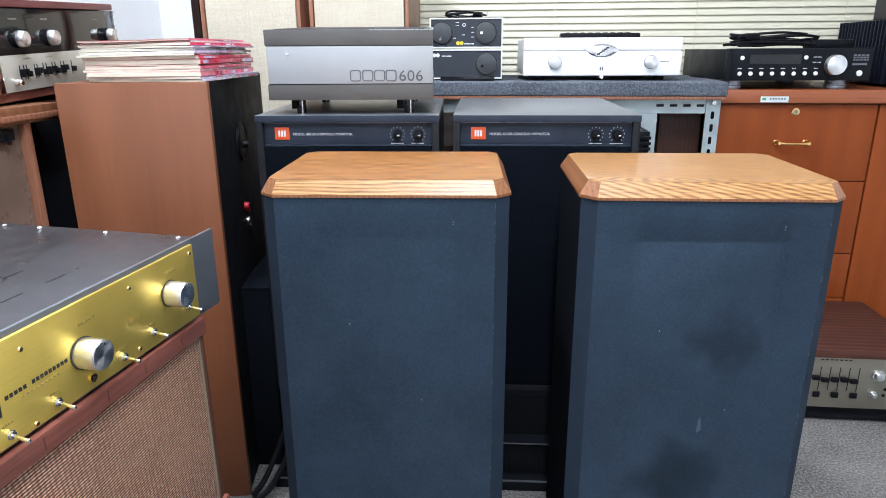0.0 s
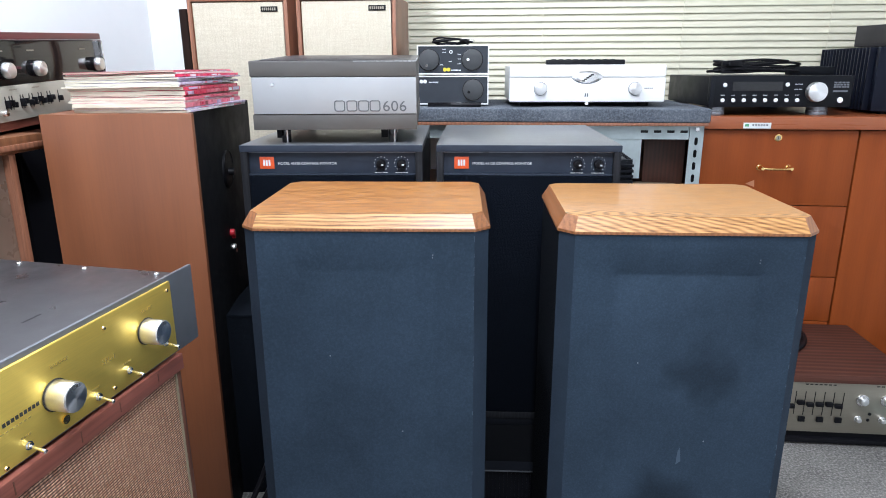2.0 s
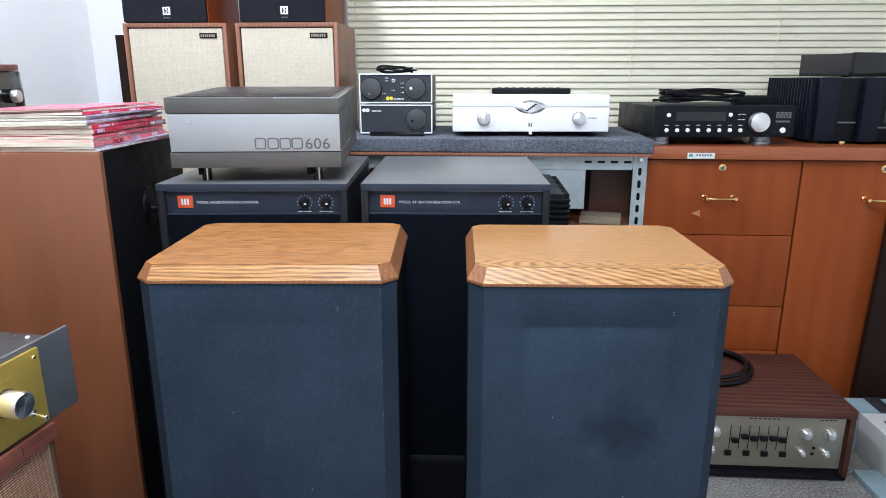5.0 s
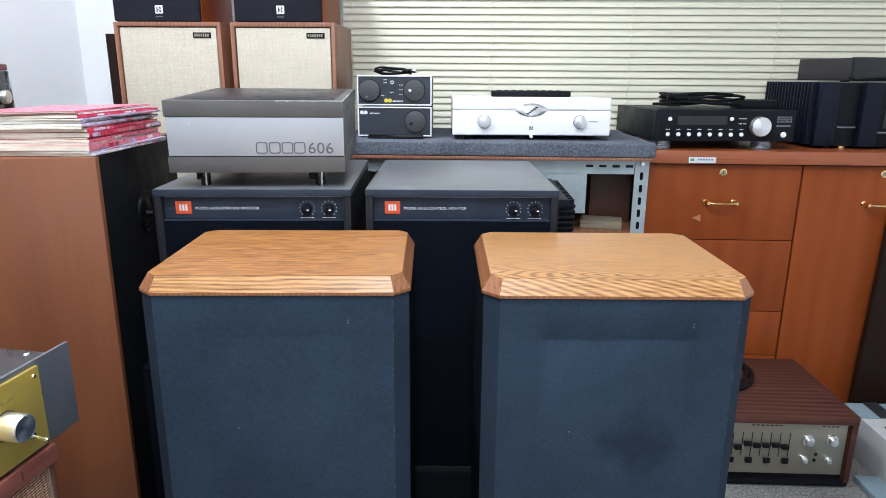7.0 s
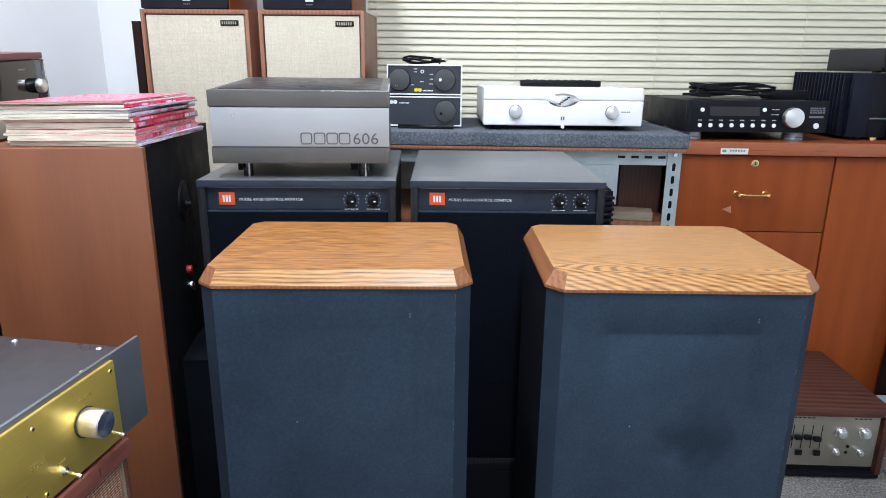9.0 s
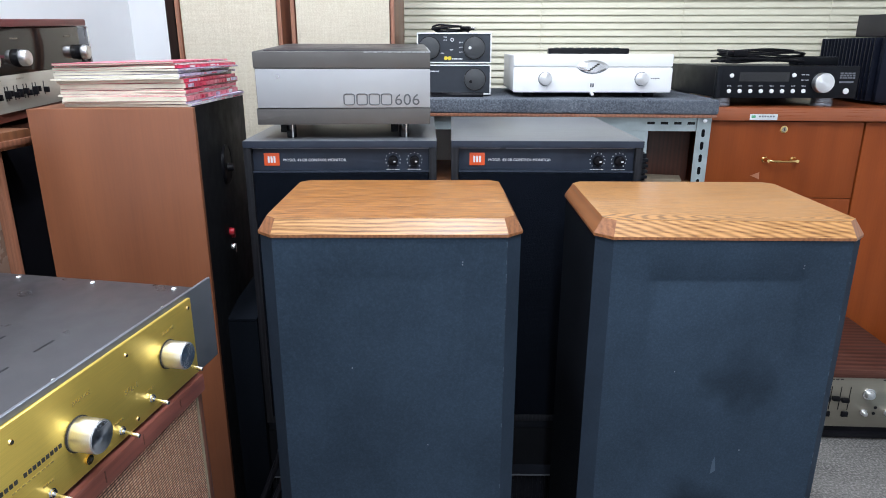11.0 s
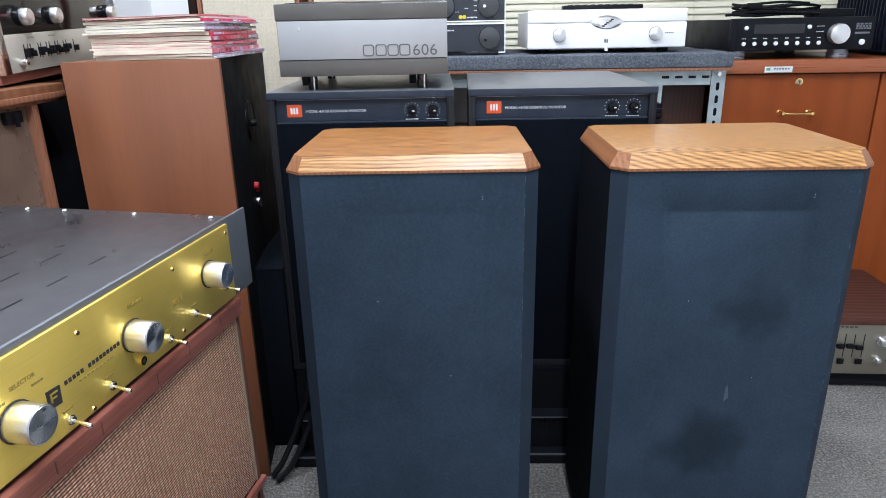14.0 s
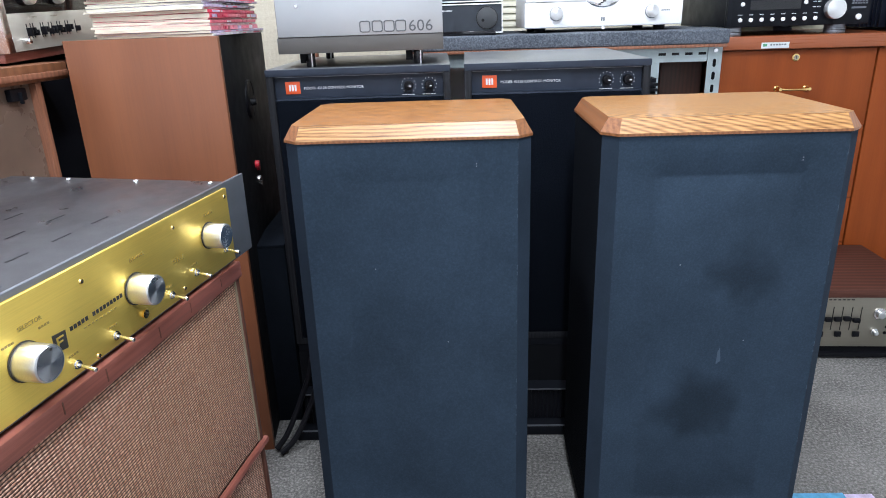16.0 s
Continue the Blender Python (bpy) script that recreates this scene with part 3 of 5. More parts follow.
def monitor(m):
    t = thing("studio_monitor", m, "black ash studio monitor with orange badge and two dials", "speaker", "pair of black monitors")
    W, D, H = 0.362, 0.455, 0.597
    h = W / 2
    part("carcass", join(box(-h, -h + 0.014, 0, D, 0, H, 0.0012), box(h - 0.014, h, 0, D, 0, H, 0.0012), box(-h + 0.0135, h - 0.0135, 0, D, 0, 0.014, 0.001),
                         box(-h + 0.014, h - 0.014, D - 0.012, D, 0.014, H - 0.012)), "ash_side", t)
    # top is paler than the sides: its sheen is in the colour
    part("top_board", box(-h - 0.0005, h + 0.0005, 0.0022, D + 0.001, H - 0.012, H + 0.001, 0.0008), "ash_sheen", t, "worn black ash top paled by a painted sheen")
    part("top_edge", box(-h - 0.0005, h + 0.0005, -0.001, 0.0020, H - 0.012, H + 0.0008, 0.0008), "panel_black", t)
    part("edge_line", box(-h + 0.014, h - 0.014, 0.0105, 0.0118, H - 0.0150, H - 0.0138), "plate_grey", t)
    part("control_panel", box(-h + 0.014, h - 0.014, 0.012, 0.03, H - 0.056, H - 0.0125, 0.001), "panel_black", t)
    part("panel_edge", box(-h + 0.014, h - 0.014, 0.004, 0.03, H - 0.0595, H - 0.0565, 0.0006), "panel_black", t)
    part("grille", box(-h + 0.0145, h - 0.0145, 0.001, 0.028, 0.0145, H - 0.060, 0.004), "black_cloth", t)
    bz = H - 0.035
    badge = part("badge", box(-0.146, -0.117, 0.0105, 0.0125, bz - 0.012, bz + 0.012, 0.0006), "orange", t, "orange badge")
    for k in range(3):
        part("badge_mark", box(-0.139 + k * 0.0055, -0.1352 + k * 0.0055, 0.0098, 0.0106, bz - 0.0062, bz + 0.0062, 0.0004), "white_ink", badge)
    lettering("panel_lettering", "MODEL 4312B CONTROL MONITOR", 0.0072, -0.110, bz - 0.0038, "white_ink", t, 0.0115, 1.02, 1.0)
    for x in (0.098, 0.139):
        k = part("dial_knob", join(rod(0.0095, 0.014, Matrix.Translation((x, 0.012, bz - 0.002)), 0.0085, 24, 0.001), box(x - 0.001, x + 0.001, -0.0035, 0.0, bz - 0.002, bz + 0.006)), "black", t)
        part("pointer", box(x + 0.001, x + 0.0055, -0.0024, -0.0018, bz - 0.004, bz - 0.0015), "white_ink", k)
        part("scale", join(*[box(x + 0.0142 * math.sin(a) - 0.0008, x + 0.0142 * math.sin(a) + 0.0008, 0.0113, 0.0123, bz - 0.002 + 0.0142 * math.cos(a) - 0.0008, bz - 0.002 + 0.0142 * math.cos(a) + 0.0008)
                             for a in [radians(-140 + 28 * q) for q in range(11)]]), "white_ink", k)
        bars("caption", x - 0.013, x + 0.013, bz - 0.0205, bz - 0.019, 5, "white_ink", k, 0.0113, 0.15)
    return t


def monitor_stand(m):
    t = thing("speaker_stand", m, "low black stand carrying a studio monitor", "stand", "pair of low stands")
    part("base_plate", box(-0.19, 0.19, -0.055, 0.40, 0.0, 0.022, 0.003), "black_metal", t)
    fb = part("front_board", box(-0.175, 0.175, -0.02, 0.0, 0.022, 0.1018, 0.002), "black", t)
    ridge = None
    for i in range(40):
        ridge = part("ridge", box(-0.17, -0.166, -0.022, -0.02, 0.024, 0.100), "black_metal", fb) if ridge is None else ridge
        if i:
            o = new("ridge", ridge.data)
            o.parent, o.matrix_basis = fb, Matrix.Translation((0.0085 * i, 0, 0))
    part("shelf", box(-0.18, 0.18, -0.03, 0.40, 0.102, 0.108, 0.001), "black_metal", t)
    # pale strips stand in for highlights along the shelf and base edges
    part("edge_trim", box(-0.18, 0.18, -0.0315, -0.0305, 0.1035, 0.1065), "plate_grey", t)
    part("edge_trim", box(-0.188, 0.188, -0.0535, -0.049, 0.0222, 0.0242), "plate_grey", t)
    part("column", box(-0.179, 0.179, 0.002, 0.40, 0.108, 0.200), "black_matt", t)
    part("top_plate", box(-0.178, 0.178, 0.002, 0.42, 0.200, 0.218, 0.002), "black_metal", t)
    return t


JL, JR = (-0.205, 1.283, 4.4), (0.184, 1.307, 2.2)
for x, y, rz in (JL, JR):
    monitor_stand(pose(x, y, 0, 0, 0, rz))
    monitor(pose(x, y, 0.218, 0, 0, rz))

# ---- grey and silver power amplifier on the first monitor ----
qa = thing("power_amplifier", pose(-0.199, 1.3075, 0.816, 2.4, 0, 6.2), "grey and silver power amplifier on a black monitor", "amplifier")
QD = 0.375
part("lower_case", box(-0.162, 0.162, 0, QD, 0.028, 0.058, 0.0015), "quad_grey", qa)
part("side_case", box(-0.1605, 0.1605, 0.006, QD - 0.005, 0.058, 0.131), "quad_grey", qa)
part("front_panel", box(-0.1585, 0.1615, -0.0015, 0.006, 0.0595, 0.1295, 0.0008), "quad_front", qa, "silver front panel")
lid = part("lid", box(-0.162, 0.162, 0, QD, 0.131, 0.160, 0.0018), "quad_grey", qa)
part("lid_inset", box(-0.145, 0.145, 0.02, QD - 0.02, 0.1602, 0.1612, 0.0004), "steel_top", lid)
part("worn_edge", join(*[box(0.04 + 0.0088 * i, 0.0475 + 0.0088 * i, -0.0004, 0.0015 + 0.002 * random.random(), 0.1583 + 0.0008 * random.random(), 0.1604) for i in range(14)],
                        *[box(0.1600, 0.1624, 0.004 + 0.012 * i, 0.004 + 0.012 * i + random.uniform(0.008, 0.0119), 0.1592, 0.1604) for i in range(16)]), "quad_front", lid)
part("indicator", rod(0.0028, 0.002, Matrix.Translation((-0.118, -0.0012, 0.116)), n=14), "chrome", qa)
for i, x in enumerate((0.0105, 0.0345, 0.0575, 0.0800)):
    ring = []
    for k in range(18):
        a = k * math.tau / 18
        ring.append((x + 0.0096 * max(-1, min(1, 1.25 * math.cos(a))), -0.0020, 0.0748 + 0.0098 * max(-1, min(1, 1.25 * math.sin(a)))))
    part("name_mark", tube(ring, 0.0011, 6, 2, True), "quad_ink", qa, "plain grey name mark")
lettering("number", "606", 0.0290, 0.0945, 0.0645, "quad_ink", qa, -0.0021, 1.04, 1.08)
for x in (-0.105, 0.112):
    for y in (0.03, 0.33):
        f = part("foot", post(0.0095, 0.0008 - 0.0419 * y, 0.030, x, y, 20, 0.001), "black_gloss", qa)
        # slim bright pin added as the highlight on the black foot
        part("foot_pin", post(0.0018, 0.0012 - 0.0419 * y, 0.029, x + 0.004, y - 0.0125, 12), "chrome", f)
    part("foot_bracket", box(x - 0.026, x - 0.012, 0.06, 0.075, 0.004, 0.029), "black", qa)

# ---- big turned speaker with a mahogany side, black back ----
ts = thing("large_speaker", pose(-0.5665, 1.159, 0, 0, 0, 9.9), "tall red-brown veneered speaker turned to show its black back", "speaker")
part("side_panel", box(-0.1335, 0.1335, 0.0, 0.016, 0.0, 0.884, 0.0012), "mahogany", ts, "red-brown veneer side")
part("carcass", box(-0.132, 0.122, 0.016, 0.515, 0.0, 0.8835), "mahogany", ts)
part("back_panel", box(0.122, 0.1310, 0.0165, 0.515, 0.002, 0.8832, 0.001), "black_matt", ts, "black painted back panel")
tc = part("terminal_cup", join(rod(0.043, 0.004, pose(0.1310, 0.237, 0.746, 0, 0, 90), 0.041, 36, 0.001)), "black", ts)
part("rim", tube([(0.1350, 0.237 + 0.041 * math.cos(k * math.tau / 16), 0.746 + 0.041 * math.sin(k * math.tau / 16)) for k in range(16)], 0.0014, 6, 3, True), "black", tc)
part("switch", rod(0.009, 0.012, pose(0.1350, 0.240, 0.740, 0, 0, 90), 0.007, 18), "black", tc)
for z, mt in ((0.606, "red"), (0.572, "chrome")):
    part("binding_post", join(rod(0.0085, 0.010, pose(0.1310, 0.215, z, 0, 0, 90), 0.007, 16, 0.001), rod(0.006, 0.007, pose(0.1310, 0.230, z - 0.012, 0, 0, 90), n=10)), mt, ts)

# magazines on it
pile = [("cover_white", 0.0045, 0.226, -0.441), ("cover_lilac", 0.0040, 0.228, -0.443), ("cover_pink", 0.0085, 0.232, -0.441), ("cover_white", 0.0040, 0.236, -0.446),
        ("cover_rose", 0.0055, 0.234, -0.443), ("cover_dark", 0.0030, 0.234, -0.448), ("cover_red", 0.0085, 0.236, -0.445), ("cover_red", 0.0060, 0.238, -0.447),
        ("cover_white", 0.0035, 0.236, -0.452), ("cover_lilac", 0.0050, 0.236, -0.450), ("cover_white", 0.0045, 0.232, -0.455), ("cover_lilac", 0.0035, 0.234, -0.451),
        ("cover_red", 0.0050, 0.232, -0.456), ("cover_white", 0.0030, 0.228, -0.459), ("cover_rose", 0.0035, 0.226, -0.459)]
words = {"cover_white": "white", "cover_pink": "pink", "cover_rose": "rose red", "cover_red": "red", "cover_lilac": "lilac", "cover_dark": "dark red"}
z = 0.8843
for i, (cov_, th, w, xr) in enumerate(pile):
    top = i == len(pile) - 1
    mg = thing("magazine", pose(xr - 0.006, 1.196 + random.uniform(-0.006, 0.006), z, 0, -1.4 * i / 14, 3.0 + random.uniform(-1.8, 1.8)),
               "old magazine with a %s cover in a pile" % words[cov_], "magazine", "pile of magazines")
    L = 0.302 + random.uniform(-0.010, 0.010)

    def sag(bm, wob):
        """Uneven, slightly wavy sheets; lower covers lift at the fore edge."""
        for v in bm.verts:
            k = noise.noise(Vector((v.co.x * 26, v.co.y * 26, v.co.z * 300 + i * 3.1)))
            v.co.x += wob * k
            v.co.y += 0.7 * wob * k
            v.co.z += 0.0010 * noise.noise(Vector((v.co.x * 14, v.co.y * 9, i * 1.3))) + (0.0016 * max(0.0, -v.co.x / w - 0.5) if top else 0.0)
        return bm

    w -= 0.010 if i < 2 else 0.020
    bm = box(-w, -0.0008, 0.001, L - 0.001, 0.0004, th - 0.0004)
    bmesh.ops.subdivide_edges(bm, edges=bm.edges[:], cuts=8, use_grid_fill=True)
    part("page_block", sag(bm, 0.0016), "paper", mg)
    for nm, z0, z1, grow in (("cover", th - 0.0004, th - 0.0001, 0.0), ("back_cover", 0.0001, 0.0004, 0.0)):
        bm = box(-w - grow, 0.0002, 0.0018 if not top else -0.0004, L, z0, z1)
        bmesh.ops.subdivide_edges(bm, edges=[e for e in bm.edges if e.calc_length() > 0.1], cuts=8, use_grid_fill=True)
        part(nm, sag(bm, 0.0006), cov_, mg)
    sp = part("spine", box(-0.0008, 0.0004, -0.0004, L, 0.0004, th - 0.0004), cov_, mg)
    y0 = random.uniform(0.004, 0.03)
    while y0 < L - 0.03:
        y1 = y0 + random.uniform(0.005, 0.05)
        if random.random() < 0.6:
            part("spine_print", box(0.0004, 0.0007, y0, min(y1, L - 0.004), 0.0008, th - random.uniform(0.0010, 0.0018)),
                 random.choice(["cover_white", "cover_white", "cover_dark", "cover_lilac", "cover_red", "cover_rose", "cover_pink"]), sp)
        y0 = y1 + random.uniform(0.002, 0.014)
    z += th + 0.0003

# ---- gold-fronted preamplifier on the woven-front cabinet ----
gp = thing("preamplifier", pose(-0.2949, 0.5464, 0.6062, 0.5, -0.74, 82.93), "preamplifier with gold front plate and grey steel cover", "amplifier")
part("case", box(-0.215, 0.222, 0.004, 0.33, 0.020, 0.1040, 0.0015), "steel_top", gp)
cov = part("top_cover", box(-0.2165, 0.2235, 0.0045, 0.332, 0.1042, 0.1056, 0.0006), "steel_top", gp, "grey painted steel cover")
part("face_plate", box(-0.2425, 0.2425, -0.0005, 0.0038, 0.0105, 0.1125, 0.002), "plate_grey", gp, "grey backing plate")
gold = part("gold_plate", box(-0.190, 0.190, -0.0045, -0.0007, 0.0150, 0.1070, 0.0008), "gold", gp, "brushed gold front plate")
for x, z, r in ((-0.1394, 0.0551, 0.0155), (-0.0009, 0.0565, 0.0152), (0.1375, 0.0638, 0.0148)):
    k = part("knob", rod(r, 0.0225, Matrix.Translation((x, -0.0046, z)), r * 0.985, 40, 0.0008), "alu", gp, "turned aluminium knob")
    part("knob_ring", rod(r + 0.0010, 0.0012, Matrix.Translation((x, -0.0046, z)), n=36), "dark_ink", k)
    part("knob_face", rod(r * 0.90, 0.0004, Matrix.Translation((x, -0.0272, z)), r * 0.89, 40), "spun", k, "radially turned end face")
    part("dot", rod(0.0013, 0.0004, Matrix.Translation((x + r * 0.2, -0.0276, z + r * 0.7)), n=10), "dark_ink", k)
for x, z in ((-0.0923, 0.0251), (-0.0405, 0.0262), (0.0501, 0.0268), (0.1000, 0.0325), (0.1668, 0.0358)):
    s = part("toggle_switch", join(rod(0.0046, 0.0016, Matrix.Translation((x, -0.0046, z)), n=6), rod(0.0032, 0.0036, Matrix.Translation((x, -0.0046, z)), n=16)), "chrome", gp)
    part("lever", rod(0.0013, 0.019, Matrix.Translation((x, -0.0065, z)) @ Matrix.Rotation(radians(8), 4, "X") @ Matrix.Rotation(radians(-6), 4, "Z"), 0.0022, 14, 0.0006), "chrome", s)
for x, z in ((-0.181, 0.0925), (-0.066, 0.0917), (0.073, 0.0946), (0.1824, 0.0977), (-0.0654, 0.0186), (0.0759, 0.0234), (-0.181, 0.020)):
    s = part("screw", rod(0.0026, 0.0012, Matrix.Translation((x, -0.0046, z)), 0.0019, 14), "brass", gp)
    part("socket", rod(0.0011, 0.0002, Matrix.Translation((x, -0.0058, z)), n=6), "dark_ink", s)
jk = part("headphone_jack", join(rod(0.0045, 0.002, Matrix.Translation((0.0048, -0.0046, 0.0265)), n=20)), "brass", gp)
part("jack_hole", rod(0.0019, 0.0004, Matrix.Translation((0.0048, -0.0066, 0.0265)), n=16), "dark_ink", jk)
for body, x, z in (("SELECTOR", -0.127, 0.0800), ("BALANCE", 0.009, 0.0840), ("VOLUME", 0.142, 0.0870)):
    lettering("caption", body, 0.0052, x, z, "gold_ink", gp, -0.0048, 1.0, 1.0, True)
lettering("model_words", "SFL-1", 0.0080, 0.0633, 0.0560, "gold_ink", gp, -0.0048, 1.05, 1.1)
for k in range(15):
    if k != 5:
        x0 = -0.0898 + 0.0047 * k
        bars("name_bar", x0, x0 + 0.0031, 0.0558 + 0.00008 * k, 0.0595 + 0.00008 * k, 1, "dark_ink", gp, -0.0048, 0.0)
bars("name_underline", -0.075, -0.030, 0.0505, 0.0514, 9, "gold_ink", gp, -0.0048, 0.4)
part("emblem", solid([(x + dx, y, z) for y in (-0.0050, -0.0044) for x, dx, z in ((-0.1096, 0.0, 0.0450), (-0.0958, 0.0, 0.0440), (-0.0958, 0.0008, 0.0600), (-0.1096, -0.0002, 0.0612))],
                     [(0, 1, 2, 3), (7, 6, 5, 4), (0, 4, 5, 1), (1, 5, 6, 2), (2, 6, 7, 3), (3, 7, 4, 0)]), "dark_ink", gp, "dark square emblem")
part("emblem_stroke", join(box(-0.1065, -0.0985, -0.0054, -0.005, 0.0560, 0.0577), box(-0.1065, -0.1048, -0.0054, -0.005, 0.0495, 0.0560), box(-0.1065, -0.100, -0.0054, -0.005, 0.0520, 0.0535)), "gold", gp)
for x, z in ((-0.150, 0.0735), (-0.166, 0.067), (-0.114, 0.0730), (-0.0923, 0.034), (-0.0405, 0.0350), (0.0501, 0.0355), (0.1000, 0.0415)):
    bars("small_caption", x - 0.006, x + 0.006, z, z + 0.0018, 4, "gold_ink", gp, -0.0048, 0.3)
for y in (0.0660, 0.1190, 0.1720, 0.2250):
    for k in range(5):
        x0 = -0.176 + 0.055 * k
        part("vent_slot", box(x0, x0 + 0.025, y, y + 0.0026, 0.1053, 0.1058), "black", cov)
for y in (0.03, 0.135, 0.235, 0.29):
    part("cover_screw", rod(0.0040, 0.0020, pose(0.214, y, 0.1056, -90), 0.0025, 14, 0.0006), "chrome", cov)
for x in (-0.16, 0.0, 0.16):
    part("cover_screw", rod(0.0032, 0.0018, pose(x, 0.010, 0.1056, -90), 0.0022, 12), "chrome", cov)
for x in (-0.17, 0.17):
    for y in (0.05, 0.29):
        part("foot", post(0.013, 0.0085, 0.020, x, y, 18), "rubber", gp)

wc = thing("woven_front_speaker", pose(-0.2955, 0.466, -0.001, 0, -0.75, 83.5), "vintage red-brown wooden speaker with woven basket grille", "speaker")
part("carcass", box(-0.28, 0.2815, 0.013, 0.42, 0.0, 0.6035, 0.0015), "red_wood", wc)
part("top_board", box(-0.282, 0.2835, 0.013, 0.425, 0.6036, 0.6155, 0.002), "red_wood", wc, "red-stained wooden top")
part("top_rail", box(-0.276, 0.2835, 0.000, 0.0125, 0.5945, 0.6153, 0.0015), "red_wood", wc, "chipped red-stained front rail")
for x in (-0.19, -0.034, 0.021, 0.104, 0.163, 0.231):
    part("nick", box(x, x + 0.0014, -0.0003, 0.0005, 0.598 + 0.004 * random.random(), 0.612), "dark_wood", wc)
part("stile", box(0.2720, 0.2800, 0.003, 0.0125, 0.0, 0.5940, 0.002), "dark_wood", wc)
part("stile", box(-0.276, -0.2675, 0.003, 0.0125, 0.0, 0.5940, 0.002), "red_wood", wc)
part("grille_edge", box(0.2698, 0.2716, 0.0035, 0.0125, 0.3505, 0.5940), "pale_board", wc)
part("grille", box(-0.267, 0.2694, 0.005, 0.0125, 0.3505, 0.5940, 0.0015), "weave", wc, "brown woven grille cloth")
part("lower_rail", box(-0.270, 0.285, -0.003, 0.005, 0.3405, 0.350, 0.003), "red_wood", wc, "projecting red-brown rail")
part("lower_grille", box(-0.267, 0.2715, 0.006, 0.0125, 0.04, 0.3400, 0.0015), "weave", wc)

# ---- receiver on the cabinet by the wall ----
lc = thing("wooden_cabinet", pose(-0.735, 0.885, 0, 0, 0, 90), "teak cabinet with framed front under an old receiver", "cabinet")
part("body", box(-0.29, 0.208, 0.02, 0.40, 0.0, 0.815), "teak", lc)
part("top_board", box(-0.30, 0.297, -0.006, 0.405, 0.818, 0.848, 0.003), "teak", lc)
part("top_trim", box(-0.30, 0.292, -0.010, -0.006, 0.824, 0.834, 0.001), "walnut", lc)
part("side_wall", box(0.288, 0.296, 0.06, 0.40, 0.0, 0.8175), "dark_wood", lc)
part("recess_back", box(0.208, 0.288, 0.2, 0.21, 0.0, 0.8175), "black", lc)
part("frame_stile", join(box(0.208, 0.221, 0.0, 0.03, 0.0, 0.8175, 0.002), box(0.222, 0.233, 0.006, 0.03, 0.0, 0.8175, 0.002)), "walnut", lc)
part("front_panel", box(-0.28, 0.2075, 0.012, 0.0195, 0.02, 0.8175, 0.001), "smoked_door", lc, "brown-grey smoked door panel")
part("catch", join(box(0.145, 0.185, 0.002, 0.012, 0.792, 0.812, 0.002), box(0.163, 0.167, -0.004, 0.002, 0.787, 0.806, 0.001)), "black_metal", lc, "dark metal catch")

dc = thing("black_cabinet", pose(-0.765, 1.40, 0, 0, 0, 90), "plain black cabinet under an old receiver", "cabinet")
part("body", box(-0.205, 0.16, 0.03, 0.36, 0.02, 0.838, 0.002), "black", dc)
part("top", box(-0.208, 0.163, 0.02, 0.362, 0.8384, 0.8475, 0.001), "dark_wood", dc)
part("plinth", box(-0.2, 0.155, 0.04, 0.35, 0.0, 0.02), "black_metal", dc)

ra = thing("receiver", pose(-0.776, 1.293, 0.860, 0, -2.2, 95.3), "old stereo receiver with dark glass dial in wooden case", "amplifier")
part("case", box(-0.226, 0.226, 0.016, 0.33, 0.004, 0.158, 0.002), "dark_wood", ra)
part("lid", box(-0.229, 0.229, -0.002, 0.335, 0.1585, 0.172, 0.003), "maroon", ra, "red-brown wooden top")
part("base", box(-0.222, 0.222, 0.006, 0.33, 0.0, 0.0155, 0.002), "red_wood", ra)
part("lower_panel", box(-0.205, 0.221, 0.0, 0.016, 0.0165, 0.0785, 0.001), "silver_panel", ra, "silver lower panel")
part("dial_glass", box(-0.205, 0.221, 0.001, 0.016, 0.0790, 0.1565, 0.001), "glass", ra)
for x0, x1 in ((-0.226, -0.206), (0.222, 0.226)):
    part("end_cheek", box(x0, x1, -0.006, 0.016, 0.016, 0.1575, 0.002), "chrome", ra)
for x in (-0.140, -0.043, 0.186):
    k = part("knob", rod(0.0155, 0.007, Matrix.Translation((x, 0.001, 0.106)), n=30), "black_gloss", ra)
    part("knob_cap", rod(0.0145, 0.013, Matrix.Translation((x, -0.006, 0.106)), 0.0135, 30, 0.002), "alu", k)
for i, x in enumerate((-0.148, -0.136, -0.128, -0.103, -0.095, -0.076, -0.066, -0.046, -0.036, -0.016, -0.006, 0.022)):
    s = part("lever_switch", box(x - 0.0028, x + 0.0028, -0.009, 0.0, 0.040 + 0.004 * (i % 3 == 1), 0.050 + 0.004 * (i % 3 != 2), 0.0008), "black", ra)
    part("switch_slot", box(x - 0.0014, x + 0.0014, -0.0004, 0.0002, 0.036, 0.061), "dark_ink", s)
part("button", rod(0.006, 0.014, Matrix.Translation((-0.168, 0.0, 0.033)), 0.005, 16, 0.001), "chrome", ra)
for x, z in ((-0.14, 0.138), (-0.045, 0.138), (-0.12, 0.070), (-0.05, 0.070), (0.145, 0.138)):
    bars("caption", x - 0.012, x + 0.012, z, z + 0.0025, 6, "champagne", ra, 0.0, 0.3)
for x in (-0.15, 0.15):
    part("foot", box(x - 0.02, x + 0.02, 0.03, 0.29, -0.018 if x > 0 else -0.007, 0.0), "black", ra)

# ---- slotted-steel rack with felt-covered top ----
rk = thing("steel_rack", pose(0, 1.9, 0), "galvanised slotted-angle rack with a felt-covered top shelf", "rack")


